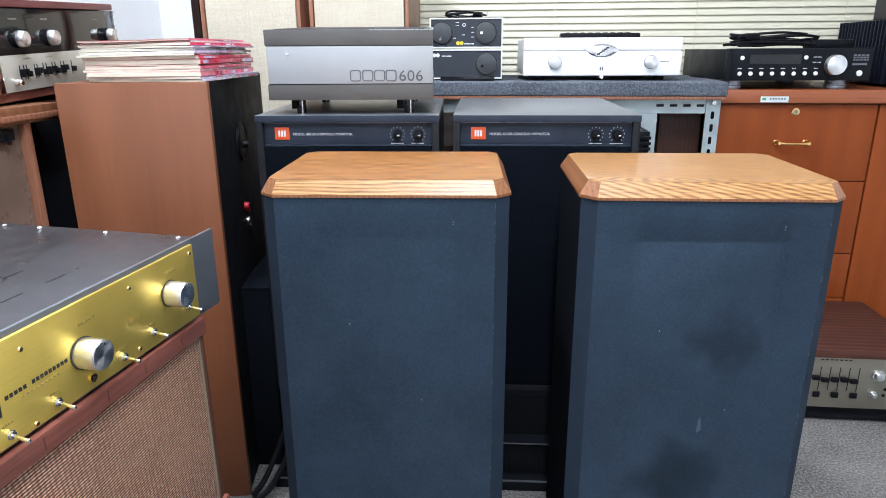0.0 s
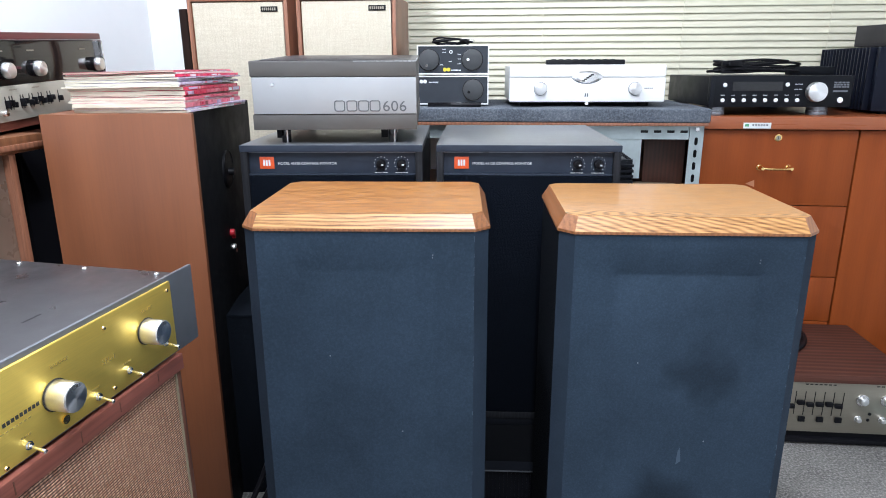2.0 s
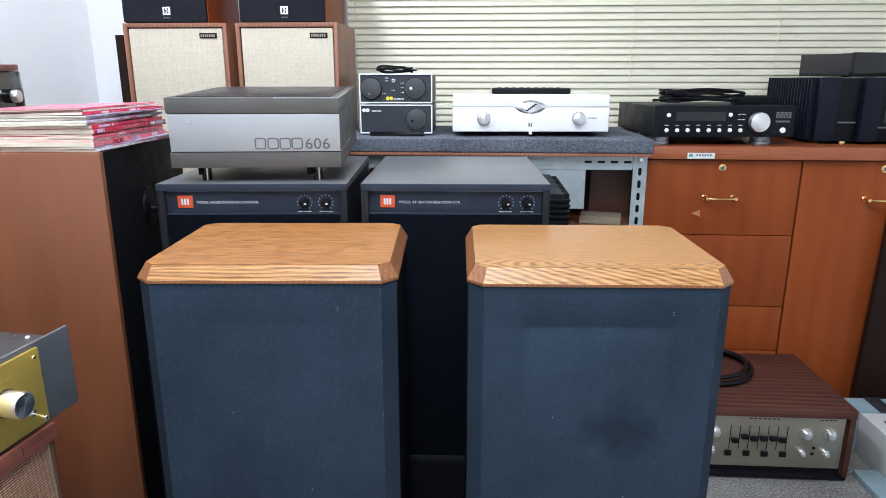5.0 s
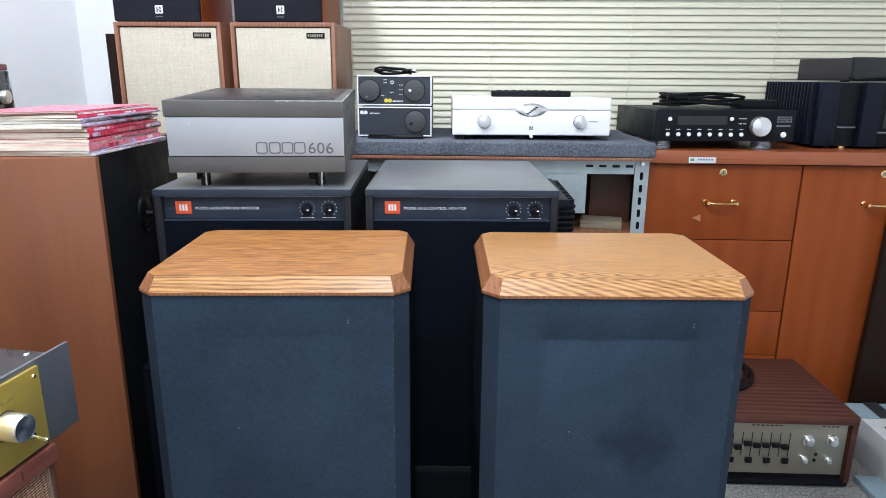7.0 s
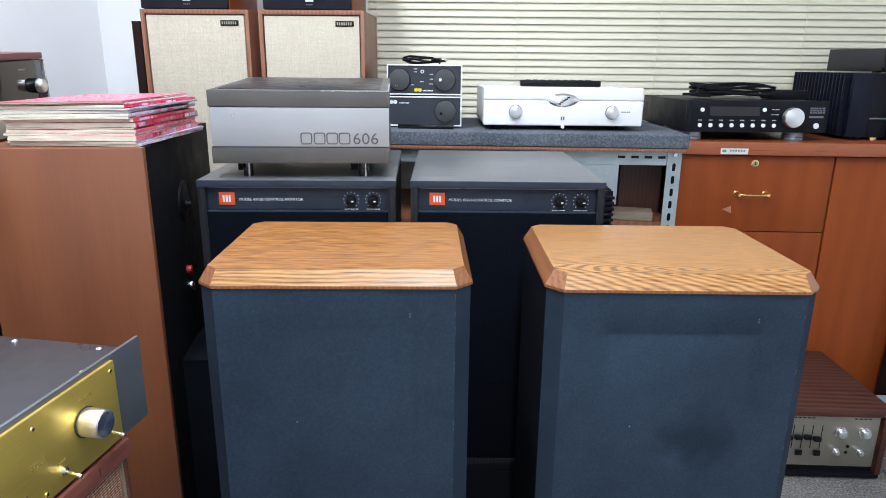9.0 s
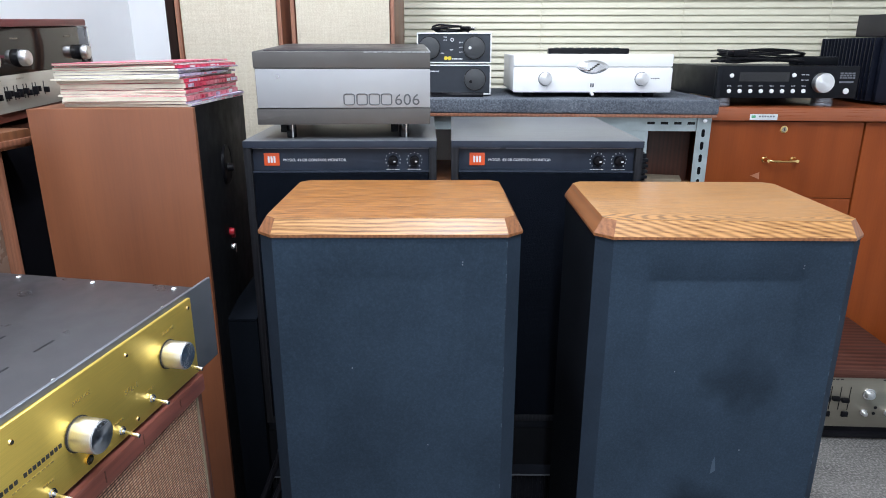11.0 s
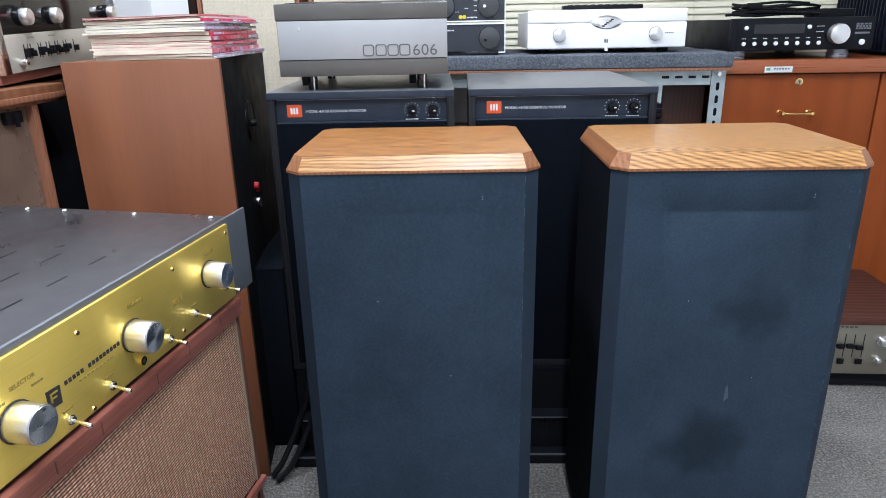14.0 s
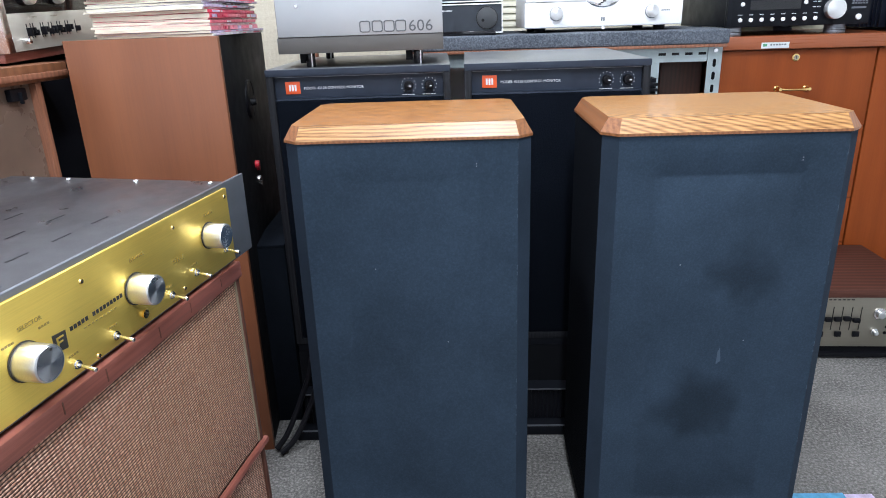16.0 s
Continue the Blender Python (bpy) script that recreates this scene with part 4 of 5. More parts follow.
def angle_post(x, s):
    bm = join(box(*sorted((x, x - s * 0.038)), 0, 0.0022, 0, 0.804), box(*sorted((x, x - s * 0.0022)), 0.0024, 0.038, 0, 0.804))
    return bm


for x, s in ((0.688, 1), (-0.16, -1)):
    for y in (0.0, 0.44):
        pm = part("post", angle_post(x, s), "galv", rk, "", Matrix.Translation((0, y, 0)))
        if y == 0.0:
            for k in range(22):
                z0 = 0.026 + 0.0345 * k
                part("slot", join(box(x - s * 0.019 - 0.0045, x - s * 0.019 + 0.0045, -0.0004, 0.0002, z0 + 0.0045, z0 + 0.0175), rod(0.0045, 0.0004, Matrix.Translation((x - s * 0.019, 0, z0 + 0.0045)), n=12),
                                  rod(0.0045, 0.0004, Matrix.Translation((x - s * 0.019, 0, z0 + 0.0175)), n=12)), "black", pm)
rail = part("front_rail", join(box(-0.155, 0.649, 0.0026, 0.005, 0.766, 0.803), box(-0.155, 0.649, 0.005, 0.035, 0.8, 0.803)), "galv", rk)
for k in range(4):
    x0 = 0.517 + 0.036 * k
    part("slot", box(x0, x0 + 0.02, 0.0020, 0.0027, 0.784, 0.791), "black", rail)
part("bolt", rod(0.007, 0.006, Matrix.Translation((0.669, 0.0, 0.795)), 0.006, 6), "chrome", rk)
part("side_rail", box(0.683, 0.6855, 0.04, 0.44, 0.766, 0.803), "galv", rk)
part("shelf_board", box(-0.165, 0.692, -0.0225, 0.47, 0.8045, 0.8125, 0.001), "walnut", rk)
bm = box(-0.172, 0.698, -0.02, 0.48, 0.813, 0.852, 0.007, 3)
bmesh.ops.subdivide_edges(bm, edges=[e for e in bm.edges if e.calc_length() > 0.3], cuts=12, use_grid_fill=True)
for v in bm.verts:
    v.co.z += 0.0022 * noise.noise(v.co * 9)
    v.co.y += 0.002 * noise.noise(v.co * 11 + Vector((5, 0, 0)))
part("felt_cover", bm, "felt", rk, "blue-grey felt cover")
part("gusset", box(0.36, 0.522, 0.0052, 0.0075, 0.655, 0.7655), "galv", rk)
part("back_panel", box(0.50, 0.684, 0.36, 0.37, 0.606, 0.80), "dark_wood", rk)
part("lower_shelf", box(-0.155, 0.684, 0.006, 0.46, 0.59, 0.606, 0.001), "teak", rk)

bx = thing("wooden_box", pose(0.612, 2.03, 0.606), "dark brown wooden box on the rack's lower shelf", "box")
part("body", box(-0.055, 0.065, 0.0, 0.2, 0, 0.15, 0.002), "dark_wood", bx)
part("lid", box(-0.057, 0.067, -0.002, 0.202, 0.15, 0.157, 0.001), "dark_wood", bx)
pb1 = thing("pale_carton", pose(0.575, 1.925, 0.606, 0, 0, -12), "pale cardboard carton on the rack's lower shelf", "box")
part("body", box(-0.06, 0.055, 0.0, 0.08, 0, 0.022, 0.001), "pale_board", pb1)
part("flap", box(-0.06, 0.055, -0.0015, 0.0, 0.002, 0.012), "pale_board", pb1)

fa = thing("black_amplifier", pose(0.390, 1.537, 0.572), "black finned amplifier beside a studio monitor", "amplifier")
part("case", box(-0.027, 0.03, 0.012, 0.33, 0, 0.185, 0.002), "black_metal", fa)
for k in range(14):
    part("fin", box(-0.027, 0.044, -0.0, 0.012, 0.006 + 0.0125 * k, 0.0125 + 0.0125 * k, 0.0008), "black_metal", fa)
for k in range(15):
    part("side_fin", box(0.0302, 0.044, 0.020 + 0.020 * k, 0.026 + 0.020 * k, 0.004, 0.184), "black_metal", fa)
bs = thing("black_pedestal", pose(0.390, 1.537, 0), "plain black pedestal box under an amplifier", "stand")
part("body", box(-0.027, 0.046, 0.0, 0.32, 0.01, 0.5715, 0.002), "black", bs)
part("plinth", box(-0.03, 0.04, 0.005, 0.31, 0.0, 0.01), "black_metal", bs)

# ---- two small charcoal boxes with round dials ----


def small_box(m, dials, label):
    t = thing("hifi_unit", m, label, "amplifier", "stack of two charcoal units")
    part("sleeve", box(-0.1035, 0.1035, 0.006, 0.30, 0.0, 0.080, 0.0015), "black_metal", t)
    part("silver_rim", join(box(-0.1045, 0.1045, 0.0, 0.010, 0.0, 0.0035, 0.0008), box(-0.1045, 0.1045, 0.0, 0.010, 0.0785, 0.082, 0.0008),
                            box(-0.1045, -0.101, 0.0, 0.010, 0.0036, 0.0784, 0.0008), box(0.101, 0.1045, 0.0, 0.010, 0.0036, 0.0784, 0.0008)), "white_metal", t, "bright metal rim")
    part("front", box(-0.1008, 0.1008, 0.003, 0.0062, 0.0037, 0.0783), "naim_front", t)
    for x, z, dx, dz in dials:
        part("dial_gap", rod(0.0312, 0.0008, Matrix.Translation((x, 0.003, z)), n=48), "black_gloss", t)
        d = part("dial", rod(0.0292, 0.010, Matrix.Translation((x, 0.003, z)), 0.0288, 48, 0.0008), "dial", t, "round grey dial")
        part("dimple", rod(0.0042, 0.0008, Matrix.Translation((x + dx, -0.007, z + dz)), n=18), "chrome" if len(dials) > 1 else "black", d)
    return t


su = small_box(pose(-0.0155, 1.978, 0.856, 0, 0, 2), [(0.059, 0.042, -0.012, -0.006)], "charcoal unit with one round dial and silver rim")
for x in (-0.0925, -0.082):
    part("emblem_disc", rod(0.0055, 0.0005, Matrix.Translation((x, 0.003, 0.066)), n=18), "white_ink", su)
bars("name_bars", -0.07, -0.042, 0.062, 0.0655, 8, "white_ink", su, 0.0028, 0.3)
nt_ = thing("tray", pose(-0.012, 1.955, 0.850, 0, 0, 2), "low black tray under a charcoal unit", "tray")
part("plate", box(-0.075, 0.08, 0.0, 0.3, 0.0, 0.0055, 0.001), "black_gloss", nt_)
part("lip", box(-0.075, 0.08, -0.012, 0.0, 0.001, 0.014, 0.003), "black_gloss", nt_)
sv = small_box(pose(-0.0155, 1.978, 0.942, 0, 0, 2), [(-0.070, 0.041, -0.006, -0.0155), (0.056, 0.0415, -0.012, 0.0)], "charcoal unit with two round dials and silver rim")
for x in (-0.0235, -0.013):
    part("emblem_disc", rod(0.0055, 0.0005, Matrix.Translation((x, 0.003, 0.0135)), n=18), "yellow", sv)
bars("name_bars", -0.005, 0.024, 0.010, 0.0135, 8, "white_ink", sv, 0.0028, 0.3)
sw = part("rocker", rod(0.005, 0.004, Matrix.Translation((-0.006, 0.003, 0.063)), n=18), "white_ink", sv)
part("rocker_centre", rod(0.0028, 0.0008, Matrix.Translation((-0.006, -0.001, 0.063)), n=14), "black", sw)
for x, z in ((-0.024, 0.069), (-0.024, 0.061), (0.020, 0.055), (0.020, 0.042), (0.020, 0.029), (-0.032, 0.026), (-0.006, 0.035)):
    bars("caption", x - 0.006, x + 0.004, z, z + 0.002, 3, "white_ink", sv, 0.0028, 0.3)

cb = thing("audio_cable", pose(-0.03, 2.08, 1.024), "small coil of black cable with plugs on a charcoal unit", "cable")
pts = []
for k in range(26):
    a = k * 0.72
    pts.append((0.052 * math.cos(a) * (1 + 0.1 * math.sin(k)), 0.028 * math.sin(a), 0.004 + 0.0007 * k + 0.003 * math.sin(k * 1.7)))
part("lead", tube(pts, 0.0028, 7, 6), "rubber", cb)
for x, y, a in ((0.035, -0.035, 25), (0.055, -0.03, -10)):
    part("plug", rod(0.007, 0.036, pose(x, y, 0.012, 0, 0, a), 0.0055, 14, 0.001), "black", cb)
part("plug_tip", rod(0.005, 0.012, pose(0.062, -0.045, 0.012, 0, 0, 60), n=12), "chrome", cb)

# ---- silver-white amplifier ----
wa = thing("integrated_amplifier", pose(0.368, 1.945, 0.852, 0, 0, 2.6), "silver-white amplifier with lens-shaped window and two knobs", "amplifier")
part("case", box(-0.217, 0.217, 0.014, 0.34, 0.014, 0.113, 0.003), "white_metal", wa)
part("front_lower", box(-0.219, 0.219, 0.0, 0.014, 0.013, 0.0805, 0.005, 3), "white_metal", wa)
part("front_upper", box(-0.219, 0.219, 0.001, 0.014, 0.0815, 0.116, 0.006, 3), "white_metal", wa)
n = 20
lens = [(0.045 * math.cos(math.pi * k / n) - 0.002, 0.019 * math.sin(math.pi * k / n) ** 1.3) for k in range(n)] + [(-0.045 * math.cos(math.pi * k / n) - 0.002, -0.019 * math.sin(math.pi * k / n) ** 1.3) for k in range(n)]
bm = prism(lens, 0, 0.004, 0.25)
bm.transform(Matrix.Translation((0, 0.001, 0.081)) @ Matrix.Rotation(radians(90), 4, "X"))
le = part("lens_window", bm, "chrome", wa, "lens-shaped polished window")
part("lens_mark", join(*[box(-0.016 + 0.006 * k, -0.008 + 0.006 * k, -0.0036, -0.0030, 0.070 + 0.0042 * k, 0.0740 + 0.0042 * k) for k in range(5)]), "dark_ink", le)
for x in (-0.131, 0.134):
    k = part("knob", rod(0.0175, 0.014, Matrix.Translation((x, 0.0, 0.050)), 0.017, 36, 0.002), "alu", wa)
    part("knob_ring", rod(0.0188, 0.001, Matrix.Translation((x, 0.0, 0.050)), n=36), "plate_grey", k)
bars("caption", 0.16, 0.185, 0.050, 0.053, 5, "plate_grey", wa, -0.0002, 0.3)
bars("logo_mark", -0.006, 0.006, 0.028, 0.038, 2, "plate_grey", wa, -0.0002, 0.3)
part("centre_foot", rod(0.005, 0.012, Matrix.Translation((0.0, 0.004, 0.010)), 0.004, 14), "white_metal", wa)
part("top_vents", join(*[box(-0.19 + 0.008 * k, -0.185 + 0.008 * k, 0.03, 0.05, 0.113, 0.1136) for k in range(12)]), "plate_grey", wa)
for x in (-0.17, 0.17):
    for y in (0.05, 0.29):
        part("foot", post(0.016, 0.0, 0.015, x, y, 20), "black", wa)
rc = thing("remote_control", pose(0.377, 2.09, 0.966, 0, 0, 0.5), "long black remote control on a silver-white amplifier", "remote control")
part("shell", box(-0.117, 0.117, 0, 0.045, 0, 0.017, 0.004), "black", rc)
for i in range(9):
    for j in range(3):
        part("button", box(-0.10 + 0.022 * i, -0.088 + 0.022 * i, 0.006 + 0.012 * j, 0.013 + 0.012 * j, 0.0165, 0.0187, 0.0008), "rubber", rc)

# ---- black preamplifier with silver knob ----
bp = thing("black_preamplifier", pose(0.9135, 1.992, 0.826, 0, 0, 3.2), "black preamplifier with silver volume knob and white buttons", "amplifier")
part("case", box(-0.197, 0.197, 0.012, 0.39, 0.026, 0.109, 0.0015), "black_metal", bp)
part("front", box(-0.199, 0.199, 0.0, 0.012, 0.024, 0.111, 0.0025), "black_metal", bp)
part("left_block", box(-0.199, -0.186, -0.006, 0.0, 0.024, 0.111, 0.002), "black_metal", bp)
part("display", box(-0.135, 0.005, -0.0008, 0.0, 0.069, 0.094), "black_gloss", bp)
for i in range(8):
    part("button", rod(0.0058, 0.004, Matrix.Translation((-0.160 + 0.0298 * i, 0.0, 0.043)), 0.0054, 18, 0.0006), "white_metal", bp)
    bars("caption", -0.166 + 0.0298 * i, -0.154 + 0.0298 * i, 0.056, 0.0578, 3, "white_ink", bp, -0.0004, 0.3)
for x, z, r in ((-0.157, 0.085, 0.0058), (0.017, 0.086, 0.0058), (0.168, 0.043, 0.0082)):
    part("button", rod(r, 0.004, Matrix.Translation((x, 0.0, z)), r * 0.93, 20, 0.0006), "white_metal", bp)
kn = part("volume_knob", rod(0.0275, 0.022, Matrix.Translation((0.095, 0.0, 0.066)), 0.0265, 48, 0.0015), "alu", bp, "silver volume knob")
part("knob_collar", rod(0.030, 0.003, Matrix.Translation((0.095, 0.0, 0.066)), n=40), "black_metal", kn)
for k in range(3):
    bars("name_bars", 0.146, 0.190, 0.081 + 0.006 * k - 0.004, 0.0855 + 0.006 * k - 0.004, 6 - k, "plate_grey", bp, -0.0004, 0.25)
bars("model_bars", 0.146, 0.188, 0.065, 0.070, 1, "plate_grey", bp, -0.0004, 0.05)
for x in (0.038, 0.05):
    for z in (0.072, 0.086):
        bars("caption", x, x + 0.010, z, z + 0.002, 3, "white_ink", bp, -0.0004, 0.3)
for x in (-0.170, 0.123):
    for y in (0.03, 0.34):
        f = part("foot", join(post(0.028, 0.0, 0.010, x, y, 30, 0.002), post(0.029, 0.0105, 0.0145, x, y, 30, 0.001), post(0.027, 0.015, 0.024, x, y, 30)), "plate_grey", bp, "grey stacked-disc foot")
pc = thing("power_cable", pose(0.90, 2.15, 0.935, 0, 0, 3), "coiled black power cables lying on a black preamplifier", "cable")
pts = []
for k in range(40):
    a = k * 0.62
    g = 1 + 0.07 * math.sin(k * 1.3)
    pts.append((-0.005 + 0.118 * g * math.cos(a), 0.062 * g * math.sin(a), 0.006 + 0.0009 * k + 0.006 * math.sin(k * 2.1) ** 2))
part("lead", tube(pts, 0.0036, 8, 6), "rubber", pc)
part("second_lead", tube([(0.1, -0.05, 0.012), (0.0, -0.075, 0.016), (-0.08, -0.06, 0.02), (-0.13, -0.03, 0.014), (-0.15, 0.0, 0.012)], 0.0042), "rubber", pc)
for x, y, a in ((-0.112, -0.035, 70), (-0.10, -0.05, 95)):
    part("plug", join(box(-0.011, 0.011, -0.03, 0.01, -0.008, 0.010, 0.003), rod(0.006, 0.02, Matrix.Translation((0, 0.028, 0)), n=12)), "black", pc, "", pose(x, y, 0.014 + (0.02 if a > 80 else 0), 0, 0, a))
pr = thing("remote_control", pose(1.045, 2.13, 0.936, 0, 0, 6), "short dark remote control beside coiled cables", "remote control")
part("shell", box(-0.05, 0.075, 0, 0.05, 0, 0.024, 0.004), "black_metal", pr)
for i in range(4):
    part("button", box(-0.035 + 0.022 * i, -0.023 + 0.022 * i, 0.012, 0.03, 0.0238, 0.0255, 0.0008), "black", pr)

# ---- heat-sinked power amplifier with a box on it ----
hp = thing("heat_sink_amplifier", pose(1.362, 2.048, 0.826, 0, 0, -1), "large black power amplifier with finned sides", "amplifier")
part("case", box(-0.13, 0.20, 0.02, 0.36, 0.008, 0.186, 0.002), "black_metal", hp)
for k in range(16):
    part("fin", box(-0.180, -0.131, 0.03 + 0.0205 * k, 0.036 + 0.0205 * k, 0.010, 0.188, 0.0012), "navy_metal", hp)
part("left_pillar", box(-0.168, -0.112, 0.0, 0.0195, 0.008, 0.188, 0.004), "navy_metal", hp, "dark blue front pillar")
part("front_panel", box(-0.11, -0.052, 0.008, 0.0195, 0.008, 0.184, 0.001), "black_metal", hp)
part("front_step", box(-0.105, -0.054, 0.004, 0.008, 0.06, 0.064), "plate_grey", hp)
part("mid_pillar", box(-0.050, 0.0, -0.012, 0.0195, 0.008, 0.188, 0.004), "navy_metal", hp, "dark blue front pillar")
part("face", box(0.002, 0.198, 0.006, 0.0195, 0.008, 0.184, 0.001), "black_metal", hp)
part("meter", box(0.02, 0.15, 0.004, 0.006, 0.06, 0.12), "glass", hp)
part("rail", box(0.005, 0.19, 0.001, 0.006, 0.046, 0.050), "plate_grey", hp)
for x in (-0.12, -0.075, 0.15):
    part("foot", post(0.012, 0.0, 0.0078, x, 0.03, 18), "brass" if x == -0.075 else "black", hp)
tb = thing("black_tuner", pose(1.432, 2.14, 1.0145, 0, 0, 17), "plain black component standing on the finned amplifier", "amplifier")
part("case", box(-0.135, 0.2, 0.012, 0.21, 0.004, 0.068, 0.002), "steel_top", tb)
part("front", box(-0.136, 0.2, 0.0, 0.012, 0.002, 0.070, 0.002), "black_gloss", tb)
for x in (-0.11, 0.17):
    part("foot", post(0.012, 0, 0.004, x, 0.05, 16), "rubber", tb)

# ---- cherry drawer units ----
ct = thing("cabinet_top", pose(0, 0, 0), "polished cherry-red worktop over the drawer units", "worktop")
part("slab", box(0.694, 2.05, 1.963, 2.44, 0.792, 0.826, 0.003, 3), "cherry_h", ct)
part("front_edge", box(0.694, 2.05, 1.957, 1.9628, 0.790, 0.8255, 0.002), "cherry_h", ct)


def drawer_unit(x0, x1, doors, label):
    t = thing("drawer_unit", pose(0, 1.975, 0), label, "cabinet", "cherry drawer units")
    part("body", box(x0, x1, 0.018, 0.44, 0.0, 0.7895), "cherry", t)
    for z0, z1, handle in doors:
        d = part("drawer_front", box(x0 + 0.002, x1 - 0.0025, 0.0, 0.0175, z0, z1, 0.0012), "cherry", t)
        if handle:
            xm, zh = (x0 + x1) / 2 + 0.001, 0.679
            part("handle", tube([(xm - 0.040, -0.022, zh), (xm - 0.02, -0.026, zh - 0.001), (xm + 0.02, -0.026, zh - 0.001), (xm + 0.040, -0.022, zh)], 0.0034, 10), "brass", d, "polished brass handle")
            for s in (-1, 1):
                part("handle_post", join(rod(0.0065, 0.026, Matrix.Translation((xm + s * 0.040, 0.0, zh)), 0.0045, 16), rod(0.0095, 0.003, Matrix.Translation((xm + s * 0.040, 0.0, zh)), 0.007, 18)), "brass", d)
            lk = part("lock", rod(0.0115, 0.003, Matrix.Translation((xm, 0.0, 0.765)), 0.0105, 24, 0.0006), "brass", d)
            part("keyway", join(rod(0.0065, 0.0012, Matrix.Translation((xm, -0.003, 0.765)), n=18)), "champagne", lk)
            part("key_slot", box(xm - 0.0008, xm + 0.0008, -0.0046, -0.0041, 0.761, 0.769), "black", lk)
    return t


d1 = drawer_unit(0.694, 1.1375, [(0.5695, 0.786, True), (0.3515, 0.567, False), (0.2105, 0.349, False), (0.02, 0.2080, False)], "cherry drawer unit with brass handle and lock")
d2 = drawer_unit(1.1385, 1.585, [(0.02, 0.786, True)], "cherry cupboard unit with brass handle and lock")
drawer_unit(1.5855, 2.04, [(0.02, 0.786, True)], "cherry cupboard unit with brass handle and lock")
stk = tagged(part("label_sticker", box(0.811, 0.886, 1.9555, 1.9568, 0.7925, 0.8085), "sticker"), "pale paper label stuck on the cherry worktop edge", "sticker")
part("print_bar", join(*[box(0.835 + 0.0075 * k, 0.840 + 0.0075 * k, 1.9550, 1.9556, 0.800, 0.8045) for k in range(6)]), "plate_grey", stk)
part("print_mark", box(0.815, 0.826, 1.9550, 1.9556, 0.798, 0.805), "green", stk)
tg = tagged(part("tape_scrap", solid([(0.842, 1.9742, 0.632), (0.866, 1.9742, 0.642), (0.868, 1.9742, 0.622), (0.842, 1.975, 0.632), (0.866, 1.975, 0.642), (0.868, 1.975, 0.622)],
                                     [(0, 1, 2), (5, 4, 3), (0, 3, 4, 1), (1, 4, 5, 2), (2, 5, 3, 0)]), "tape"), "small pale triangle of torn tape on a drawer", "sticker")

# ---- striped rosewood receiver on the floor ----
rv = thing("slider_amplifier", pose(0.985, 1.615, 0), "old amplifier with six sliders in striped rosewood case on the carpet", "amplifier")
part("case_top", box(-0.215, 0.200, -0.006, 0.345, 0.182, 0.205, 0.002), "rosewood", rv, "striped rosewood top")
part("case_side", box(0.185, 0.199, -0.004, 0.345, 0.018, 0.1815, 0.0015), "rosewood", rv)
part("case_side", box(-0.213, -0.199, -0.004, 0.345, 0.018, 0.1815, 0.0015), "rosewood", rv)
part("chassis", box(-0.1985, 0.1845, 0.012, 0.34, 0.018, 0.1815), "black", rv)
part("base_strip", box(-0.213, 0.199, 0.0, 0.345, 0.006, 0.0175, 0.001), "black", rv)
part("front_plate", box(-0.195, 0.179, 0.004, 0.0115, 0.036, 0.1805, 0.001), "champagne", rv, "champagne metal front plate")
for x in (-0.17, 0.17):
    part("foot", box(x - 0.02, x + 0.02, 0.02, 0.3, 0.0, 0.006), "rubber", rv)
for k in range(7):
    x = -0.103 + 0.0236 * k
    part("slider_slot", box(x - 0.001, x + 0.001, 0.0034, 0.0042, 0.085, 0.152), "black", rv)
    if k < 6:
        zc = 0.112 + (0, 0.011, 0.006, 0.007, 0.008, 0.004)[k]
        part("slider_knob", box(x + 0.0025, x + 0.0205, -0.008, 0.004, zc - 0.0055, zc + 0.0055, 0.0025), "black", rv)
for k in range(4):
    part("push_button", box(-0.113 + 0.046 * k, -0.097 + 0.046 * k, -0.002, 0.004, 0.067, 0.081, 0.001), "black", rv)
for x, z, r in ((0.085, 0.133, 0.0165), (0.1445, 0.134, 0.0165), (0.080, 0.080, 0.010), (0.140, 0.080, 0.010), (-0.142, 0.133, 0.0165), (-0.146, 0.082, 0.010)):
    k = part("knob", rod(r * 0.75, 0.014, Matrix.Translation((x, 0.004, z)), r * 0.62, 28, 0.001), "alu", rv)
    part("knob_skirt", rod(r, 0.004, Matrix.Translation((x, 0.004, z)), r * 0.95, 28, 0.001), "chrome", k)
for x, z in ((0.109, 0.094), (0.107, 0.077)):
    part("jack", rod(0.0042, 0.0015, Matrix.Translation((x, 0.004, z)), n=14), "black", rv)
bars("caption", -0.06, 0.02, 0.171, 0.174, 7, "dark_ink", rv, 0.0036, 0.35)
bars("caption", 0.115, 0.16, 0.171, 0.174, 4, "dark_ink", rv, 0.0036, 0.35)
lp = thing("speaker_cable", pose(0.80, 1.80, 0.205), "thick black cable loop lying on the rosewood amplifier", "cable")
part("lead", tube([(-0.12, 0.135, 0.008), (0.03, 0.150, 0.008), (0.15, 0.145, 0.008), (0.205, 0.09, 0.009), (0.20, 0.02, 0.009), (0.15, -0.05, 0.008), (0.06, -0.075, 0.008), (-0.12, -0.08, 0.008)], 0.0075, 10), "rubber", lp)
part("second_lead", tube([(-0.12, 0.120, 0.022), (0.03, 0.135, 0.022), (0.14, 0.130, 0.022), (0.190, 0.08, 0.023), (0.185, 0.02, 0.023), (0.14, -0.042, 0.022), (0.05, -0.066, 0.022), (-0.12, -0.07, 0.022)], 0.0062, 10), "rubber", lp)

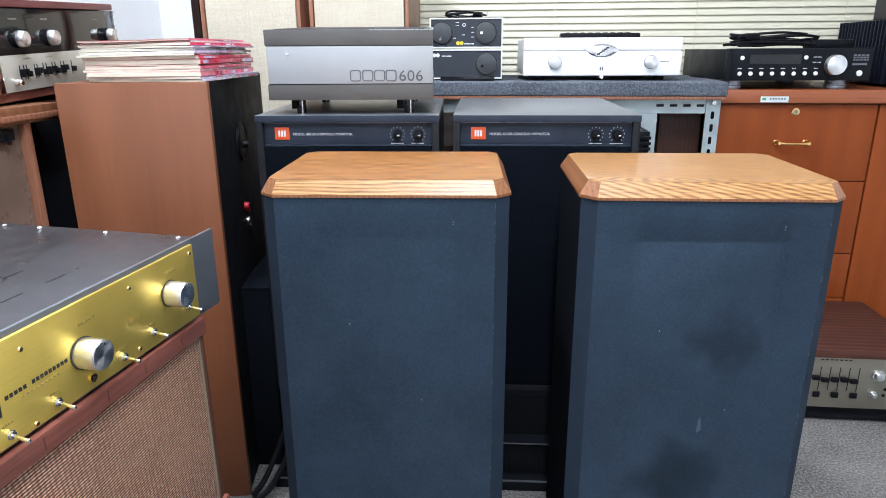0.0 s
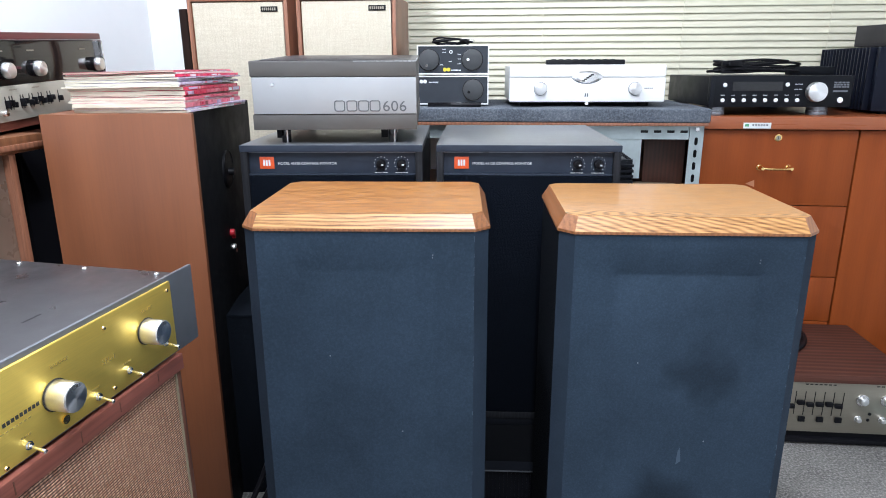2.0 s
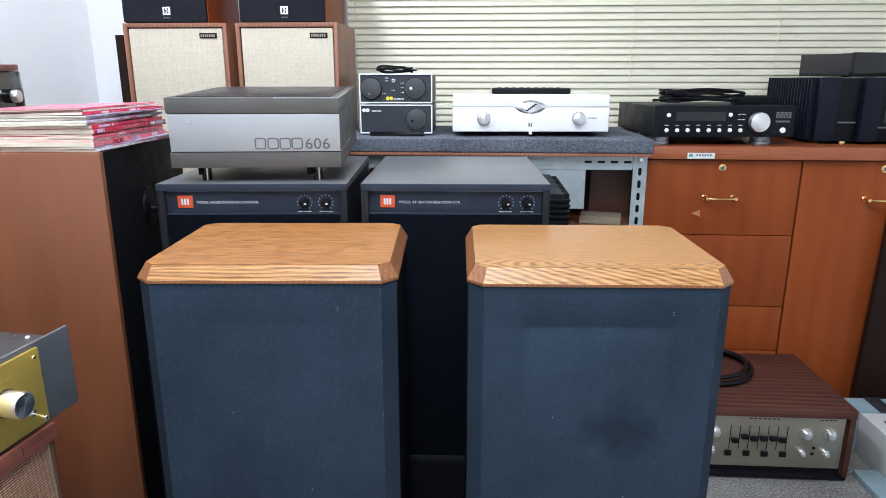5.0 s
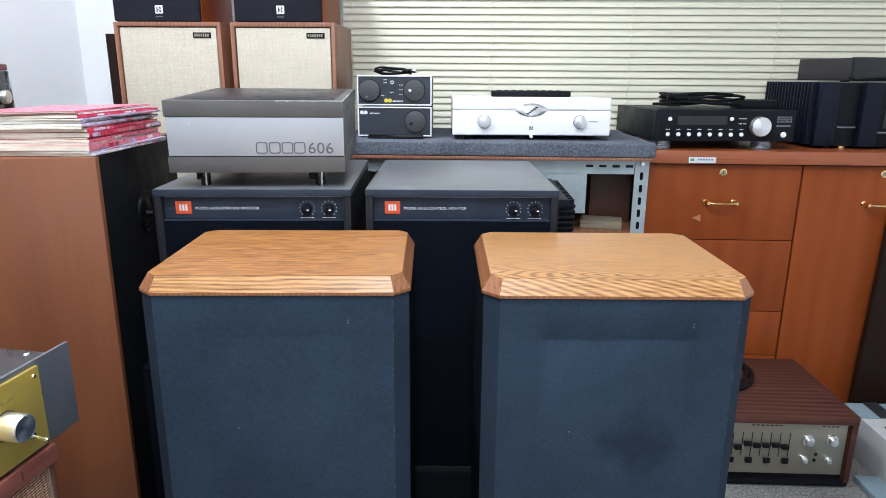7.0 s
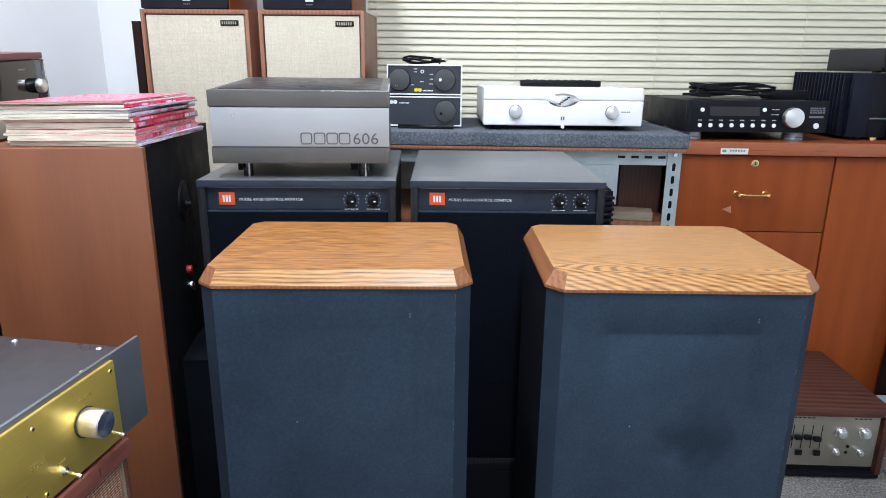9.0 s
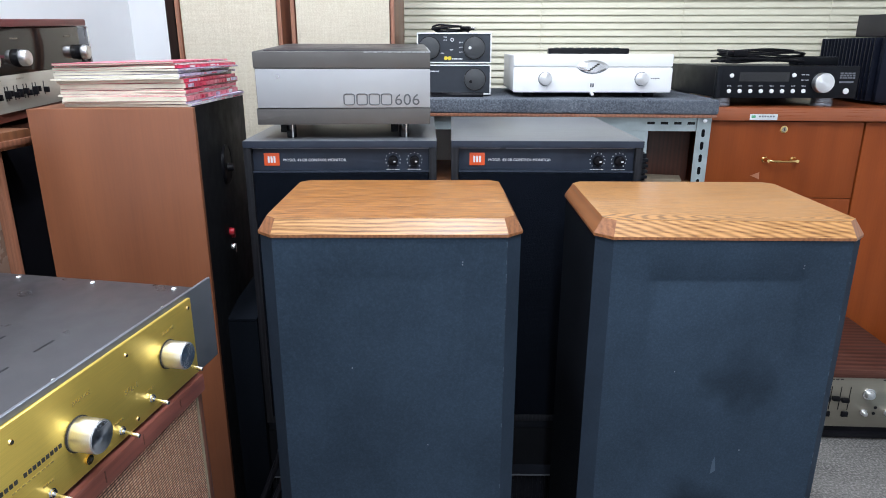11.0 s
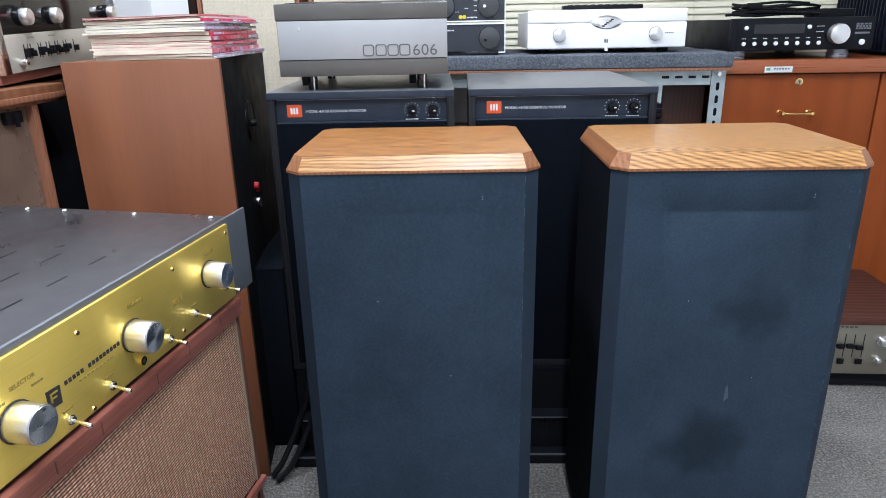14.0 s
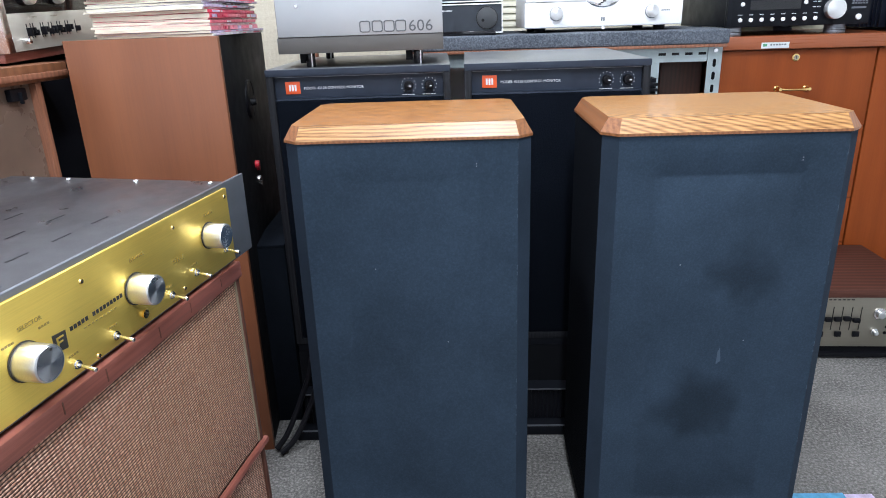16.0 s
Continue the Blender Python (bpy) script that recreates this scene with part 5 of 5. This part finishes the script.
# made-up dark board in place of the soft shadow on the cupboard
lb2 = thing("shadow_board", pose(1.358, 1.935, 0, 0, 1.8, 0), "dark brown board standing in for a shadow on the cherry cupboard", "board")
part("board", box(0.0, 0.30, 0.0, 0.020, 0.017, 0.66, 0.003), "dark_board_wood", lb2)
part("foot_rail", box(0.0, 0.30, -0.006, 0.026, 0.0, 0.0168, 0.002), "dark_board_wood", lb2)

# carton and wrapping at the edge of the floor
ca = thing("carton", pose(1.44, 1.57, 0, 0, 0, 0), "flat white carton with dark print lying on the carpet", "box")
part("body", box(-0.155, 0.3, -0.2, 0.195, 0.0, 0.12, 0.002), "card", ca)
mk = part("print", join(*[box(-0.12 + 0.022 * k, -0.104 + 0.022 * k, 0.135, 0.150, 0.1200, 0.1206) for k in range(4)]), "dark_ink", ca, "plain dark print bars")
part("grip_slot", box(-0.105, -0.02, 0.03, 0.042, 0.1198, 0.1206, 0.0002), "black", ca)
part("grip_slot", box(-0.105, -0.02, -0.005, 0.007, 0.1198, 0.1206, 0.0002), "black", ca)
wr = thing("plastic_case", pose(1.44, 1.77, 0), "pale blue plastic case behind a carton", "box")
part("body", box(-0.155, 0.3, 0.0, 0.085, 0, 0.12, 0.003), "teal", wr)
part("latch", box(-0.10, -0.06, -0.0008, 0.083, 0.1195, 0.124, 0.001), "steel_top", wr)
sh = thing("plastic_sheet", pose(1.25, 1.56, 0), "pale blue plastic strip on the carpet", "sheet")
part("sheet", box(-0.03, 0.034, -0.22, 0.09, 0.0, 0.016, 0.002), "teal", sh)

# ---- cream-fronted bookshelf speakers, with black-fronted ones on top ----


def cream_speaker(m, w):
    t = thing("bookshelf_speaker", m, "walnut speaker with cream linen grille and small nameplate", "speaker", "pair of cream-fronted speakers")
    h, H, D = w / 2, 0.55, 0.26
    part("carcass", join(box(-h, -h + 0.012, 0, D, 0, H, 0.0015), box(h - 0.012, h, 0, D, 0, H, 0.0015), box(-h + 0.012, h - 0.012, 0, D, H - 0.012, H, 0.001), box(-h + 0.012, h - 0.012, 0, D, 0, 0.016, 0.001),
                         box(-h + 0.012, h - 0.012, 0.1, D, 0.016, H - 0.012)), "walnut", t)
    part("shadow_frame", box(-h + 0.0125, h - 0.0125, 0.012, 0.02, 0.0165, H - 0.0125), "dark_wood", t)
    part("grille", box(-h + 0.015, h - 0.015, 0.003, 0.012, 0.015, H - 0.015, 0.003), "tan_cloth", t, "cream linen grille")
    pl = part("nameplate", box(h - 0.082, h - 0.030, 0.001, 0.003, H - 0.043, H - 0.028, 0.0005), "black", t, "small dark nameplate")
    bars("plate_bars", h - 0.078, h - 0.034, H - 0.0395, H - 0.0315, 7, "champagne", pl, 0.0008, 0.35)
    return t


for x, w in ((-0.670, 0.310), (-0.338, 0.300)):
    st = thing("speaker_pedestal", pose(x, 2.045, 0), "dark wooden pedestal under a cream-fronted speaker", "stand", "pair of pedestals")
    part("body", box(-0.14, 0.14, 0.0, 0.24, 0.02, 0.610, 0.002), "dark_wood", st)
    part("plinth", box(-0.13, 0.13, 0.01, 0.23, 0.0, 0.02), "black", st)
    part("top", box(-0.145, 0.145, -0.005, 0.25, 0.6102, 0.6170, 0.001), "dark_wood", st)
    cream_speaker(pose(x, 2.03, 0.617), w)
lb = thing("dark_panel", pose(-0.845, 2.045, 0), "narrow dark board standing beside a cream-fronted speaker", "board")
part("board", box(-0.012, 0.012, 0.0, 0.22, 0.0, 1.135, 0.002), "dark_board_wood", lb)
part("edge_strip", box(-0.012, 0.012, -0.004, 0.0, 0.0, 1.135), "dark_board_wood", lb)
for x in (-0.695, -0.348):
    t = thing("small_speaker", pose(x, 2.045, 1.167), "wooden speaker with black front and white square emblem", "speaker", "pair of black-fronted speakers")
    part("carcass", box(-0.125, 0.125, 0.0, 0.25, 0, 0.36, 0.001), "cherry", t)
    part("grille", box(-0.1245, 0.1235, -0.016, -0.0004, 0.002, 0.358, 0.004), "charcoal_cloth", t, "charcoal cloth front")
    em = part("emblem", box(-0.003, 0.019, -0.0180, -0.0162, 0.022, 0.044, 0.0006), "white_ink", t, "white square emblem")
    part("emblem_mark", join(box(0.002, 0.005, -0.0186, -0.0180, 0.026, 0.040), box(0.0055, 0.009, -0.0186, -0.0180, 0.0315, 0.0345), box(0.010, 0.014, -0.0186, -0.0180, 0.0345, 0.040), box(0.010, 0.014, -0.0186, -0.0180, 0.026, 0.0315)), "dark_ink", em)
    bars("name_bars", -0.002, 0.018, 0.0125, 0.0155, 4, "plate_grey", t, -0.0164, 0.3)

# made-up black block that gives the gap its deep shade
bq = thing("gap_shade_block", pose(-0.42, 1.295, 0, 0, 0, 5), "black block added as shade between a speaker and a stand", "box")
part("body", box(-0.048, 0.022, 0.0, 0.30, 0.0, 0.44, 0.002), "black_side", bq)
part("lid", box(-0.048, 0.022, 0.0, 0.30, 0.4402, 0.446, 0.001), "black_side", bq)

tp = thing("floor_tape", pose(0.672, 1.05, 0, 0, 0, 3), "crinkled blue tape stuck on the carpet beside a speaker", "tape")
part("tape", box(-0.065, 0.066, -0.024, 0.024, 0.0, 0.0012, 0.0004), "blue_tape", tp)
part("tape_end", box(0.0665, 0.12, -0.02, 0.02, 0.0, 0.001, 0.0004), "cover_lilac", tp)

# cables on the floor behind the turned speaker
for pts in ([(-0.338, 1.250, 0.32), (-0.347, 1.240, 0.19), (-0.373, 1.225, 0.11), (-0.404, 1.195, 0.036), (-0.426, 1.172, 0.008)],
            [(-0.322, 1.252, 0.32), (-0.328, 1.240, 0.19), (-0.350, 1.222, 0.10), (-0.384, 1.185, 0.030), (-0.412, 1.158, 0.008)]):
    t = thing("speaker_cable", pose(0, 0, 0), "black speaker cable hanging to the carpet", "cable", "floor cables")
    part("lead", tube(pts, 0.0065, 8), "rubber", t)
